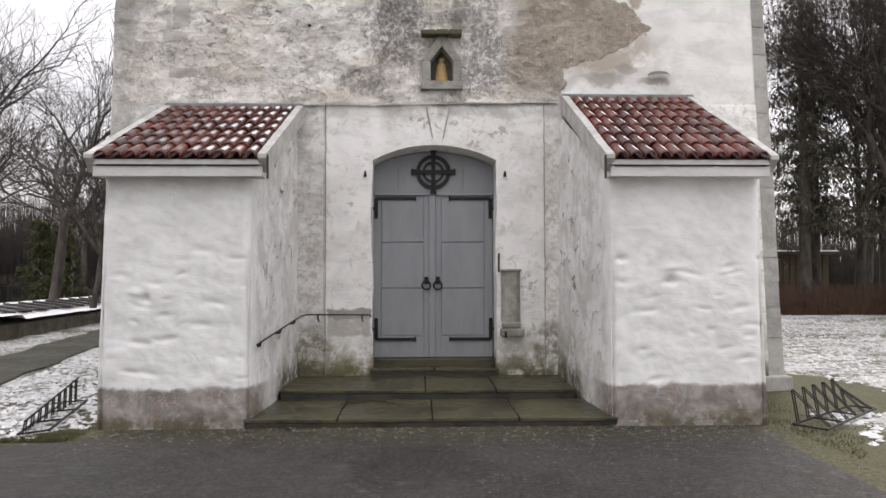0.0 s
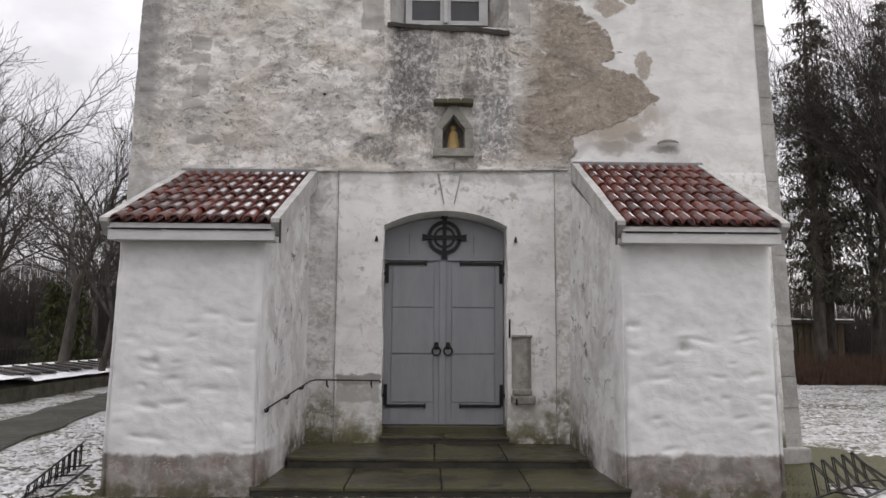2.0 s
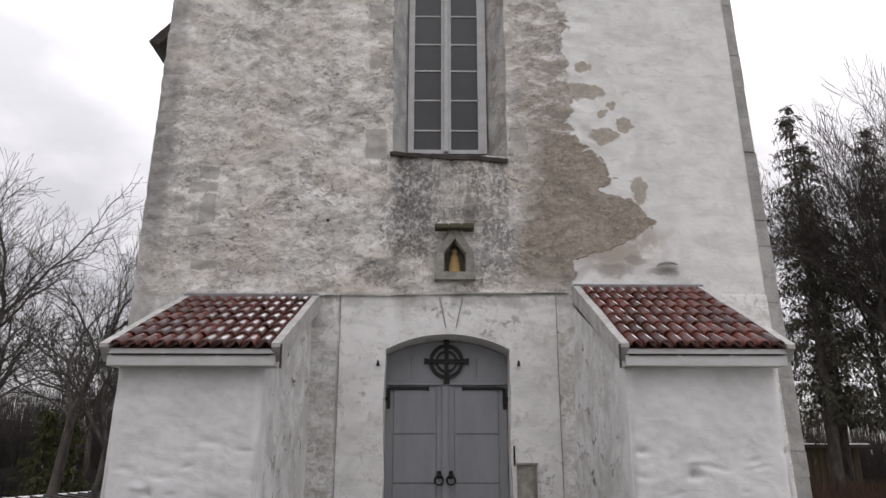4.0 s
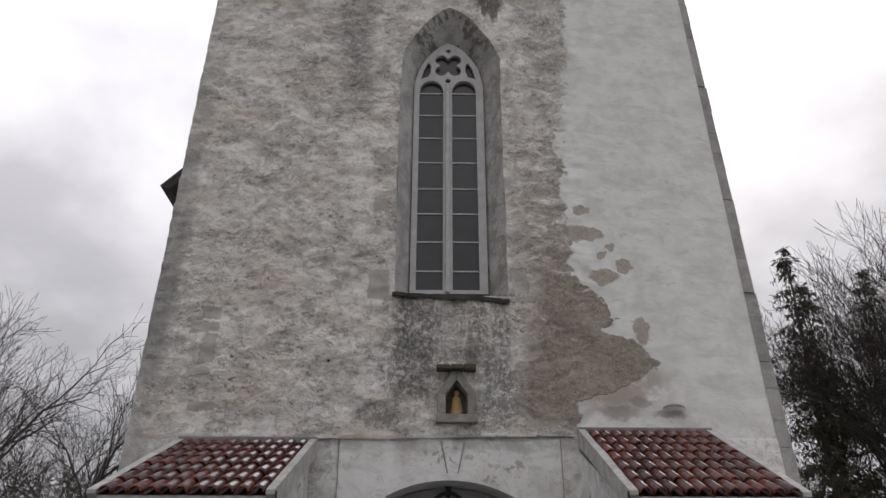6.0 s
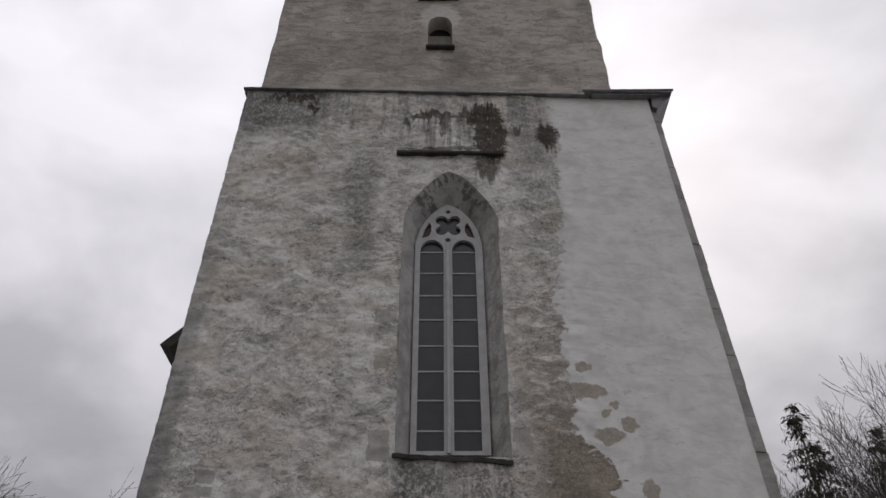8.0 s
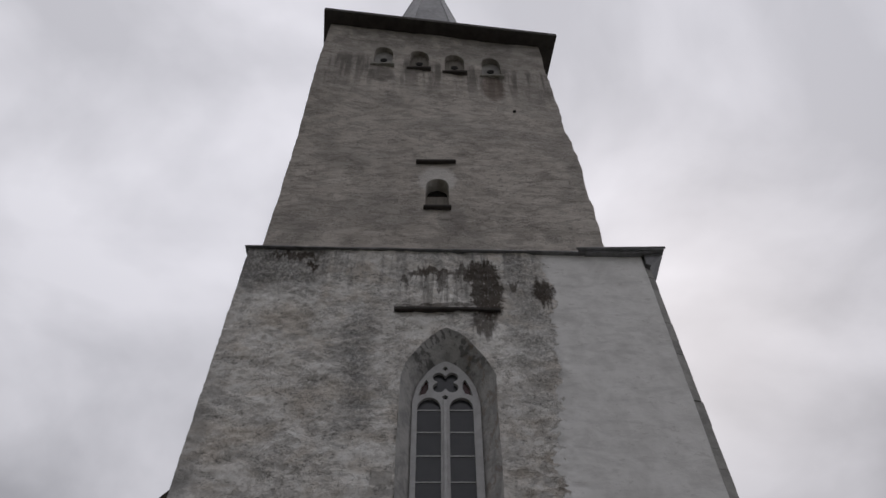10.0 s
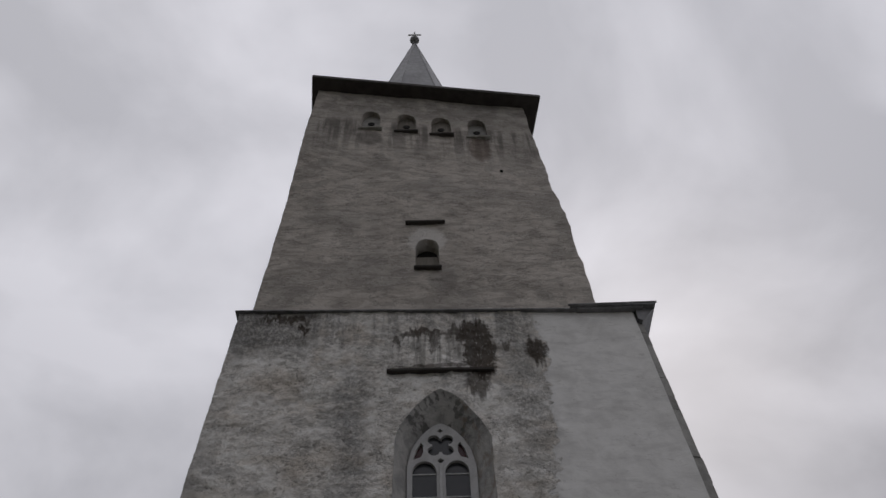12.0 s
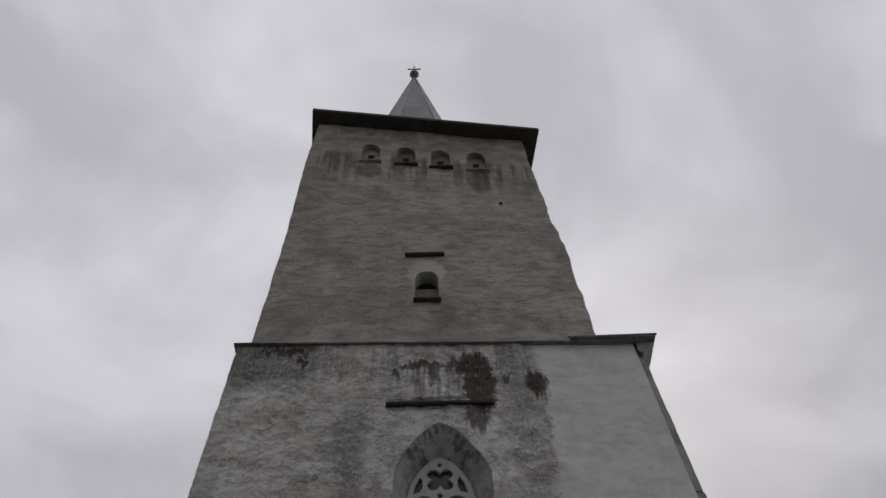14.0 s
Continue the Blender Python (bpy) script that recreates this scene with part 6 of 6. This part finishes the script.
def hoop_rack():
    a, b, c, d = Vector((4.14, 8.36, 0.05)), Vector((5.40, 9.46, 0.06)), Vector((4.34, 8.04, 0.05)), Vector((5.60, 9.24, 0.06))
    th = thing("bicycle_rack", a.lerp(d, 0.5), "black iron bicycle rack with slanted hoops on mossy grass", "bicycle rack", "bicycle racks")
    rack_base(th, a, b, c, d)
    along = (b - a).normalized() * 0.055
    for k in range(6):
        t = 0.06 + k * 0.172
        p, q = a.lerp(b, t), c.lerp(d, t)
        top = p + Vector((-0.045, 0.03, 0.36 if k < 5 else 0.22))
        bm = bmesh.new()
        for o in (along * 0, along):
            rod(bm, p + o, top + o, 0.0075, sides=6)
            rod(bm, top + o, q + o, 0.0075, sides=6)
        rod(bm, top, top + along, 0.0075, sides=6)
        part("hoop", bm, M_IRON, th)


low_rack()
hoop_rack()


# ---- cold frame, fence and far house ----
def cold_frame():
    th = thing("cold_frame", (-11.2, 27, 0), "long low cold frame with snow and slanted glass lights", "cold frame")
    L0, L1 = 17.5, 40.0

    def px(y):
        return -11.0 - 0.085 * (y - 20.3)
    bm = bmesh.new()
    n = 40
    rows = []
    for k in range(n + 1):
        y = lerp(L0, L1, k / n)
        x = px(y)
        j = 0.03 * noise.noise(Vector((y, 0, 0)))
        rows.append([bm.verts.new(p) for p in ((x + j, y, -0.1), (x - 0.02 + j, y, 0.40), (x - 0.3, y, 0.43), (x - 2.6, y, 0.74), (x - 2.8, y, -0.1))])
    for k in range(n):
        for i in range(4):
            bm.faces.new((rows[k][i + 1], rows[k][i], rows[k + 1][i], rows[k + 1][i + 1]))
    bm.faces.new(rows[0])
    bm.faces.new(rows[-1][::-1])
    bmesh.ops.recalc_face_normals(bm, faces=bm.faces[:])
    part("retaining_wall", bm, simple("mossy_dark_concrete", (0.05, 0.05, 0.032), (0.13, 0.12, 0.09), 2.5, 0.9, bump=0.4), th, "dark mossy retaining wall")
    bm = bmesh.new()
    rows = []
    for k in range(80 + 1):
        y = lerp(L0 - 0.3, L1, k / 80)
        x = px(y)
        row = []
        for i in range(13):
            u = i / 12
            z = lerp(0.44, 0.78, u) + 0.05 * noise.noise(Vector((y * 0.8, u * 4, 2))) + 0.05
            z += 0.12 * (y < 21.5) + 0.04 * (u < 0.15)
            row.append(bm.verts.new((x + 0.06 - 2.6 * u, y, z)))
        rows.append(row)
    for k in range(80):
        for i in range(12):
            bm.faces.new((rows[k][i + 1], rows[k][i], rows[k + 1][i], rows[k + 1][i + 1]))
    part("snow_cover", bm, M_SNOWCAP, th, "thin settled snow", True)
    for k in range(16):
        y0 = 22.2 + k * 1.1
        b = bmesh.new()
        vs = [b.verts.new((px(y) + 0.06 - 2.6 * u, y, lerp(0.44, 0.78, u) + 0.15)) for y, u in ((y0 + 0.1, 0.28), (y0 + 1.0, 0.28), (y0 + 1.0, 0.70), (y0 + 0.1, 0.70))]
        b.faces.new(vs)
        bmesh.ops.solidify(b, geom=b.faces[:], thickness=0.03)
        # grey metal colour stands in for the sky mirrored in the glass
        lt = part("glass_light", b, M_LEAD, th, "slanted glass light with its sky reflection given as dull grey")
        b = bmesh.new()
        rod(b, (px(y0) + 0.06 - 2.6 * 0.2, y0 + 0.04, lerp(0.44, 0.78, 0.2) + 0.17), (px(y0) + 0.06 - 2.6 * 0.72, y0 + 0.04, lerp(0.44, 0.78, 0.72) + 0.17), 0.032, sides=4)
        part("frame_bar", b, M_DARK, lt)


cold_frame()


def iron_fence():
    th = thing("iron_fence", (-25, 44, 0), "low black iron fence along the park", "fence")
    for z in (0.35, 1.05):
        part("rail", boxed(-42, -11, 43.97, 44.03, z, z + 0.05), M_IRON, th)
    me = mesh_of(boxed(-0.018, 0.018, -0.018, 0.018, -0.1, 1.2), "picket")
    me.materials.append(M_IRON)
    for k in range(150):
        ob = new("picket", me)
        under(ob, th)
        ob.location = (-42 + k * 0.207, 44, 0)


iron_fence()


def stone_post():
    th = thing("stone_post", (-16.7, 34.0, 0), "pale weathered stone post standing before the iron fence", "post")
    part("plinth", boxed(-16.95, -16.45, 33.8, 34.2, -0.05, 0.35, 0.03), M_QUOIN, th)
    bm = bmesh.new()
    rod(bm, (-16.7, 34.0, 0.34), (-16.68, 34.0, 1.55), 0.19, 0.13, 8)
    part("shaft", bm, M_QUOIN, th)
    bm = bmesh.new()
    rod(bm, (-16.68, 34.0, 1.54), (-16.68, 34.0, 1.90), 0.12, 0.05, 8)
    part("finial", bm, M_QUOIN, th)


stone_post()


def far_house():
    th = thing("far_house", (22.0, 46.0, 0), "low brown timber building with a snow-edged roof among the trees", "house")
    wall_wood = simple("brown_timber_wall", (0.055, 0.042, 0.028), (0.10, 0.075, 0.045), 1.5, 0.9, bump=0.3, stretch=(5, 1, 0.4))
    part("wall", boxed(19.0, 24.6, 45.0, 49.0, -0.1, 2.95), wall_wood, th)
    for k in range(14):
        part("board", boxed(19.02 + k * 0.4, 19.36 + k * 0.4, 44.96, 44.998, 0.1, 2.9, 0.008), wall_wood, th)
    bm = bmesh.new()
    extrude_xz(bm, [(18.6, 2.95), (25.0, 2.95), (25.0, 3.12), (18.6, 3.12)], 44.6, 49.4)
    bmesh.ops.recalc_face_normals(bm, faces=bm.faces[:])
    roof = part("roof", bm, M_DARK, th, "flat dark roof")
    part("snow_edge", boxed(18.6, 25.0, 44.6, 49.4, 3.124, 3.19, 0.02), M_SNOWCAP, roof, "thin snow")


far_house()
# low plinth at the tower's south corner
part("corner_plinth", boxed(5.06, 5.47, 11.02, 11.9, -0.1, 0.22, 0.03), M_QUOIN, tower)


# ---- grass along the asphalt's edge ----
def grass_tufts():
    rng = random.Random(12)
    v, f = [], []
    for _ in range(9000):
        if rng.random() < 0.5:
            x, y = rng.uniform(-4.5, -3.62), 8.0 + abs(rng.gauss(0, 0.25))
        else:
            x, y = 4.02 + abs(rng.gauss(0, 0.45)), rng.uniform(5.0, 12.6)
        if noise.noise(Vector((x * 1.7, y * 1.7, 0))) < -0.12:
            continue
        h = rng.uniform(0.015, 0.05)
        a = rng.random() * 6.28
        w = Vector((math.cos(a), math.sin(a), 0)) * 0.004
        p = Vector((x, y, 0.0))
        q = p + Vector((rng.gauss(0, 0.02), rng.gauss(0, 0.02), h))
        i = len(v)
        v += [p - w, p + w, q]
        f.append((i, i + 1, i + 2))
    me = bpy.data.meshes.new("grass")
    me.from_pydata([tuple(p) for p in v], [], f)
    me.materials.append(simple("winter_grass", (0.045, 0.055, 0.016), (0.11, 0.10, 0.045), 9, 0.85, bump=0.0))
    tagged(new("grass", me), "short winter grass and moss along the asphalt", "grass", kind="stuff")


grass_tufts()
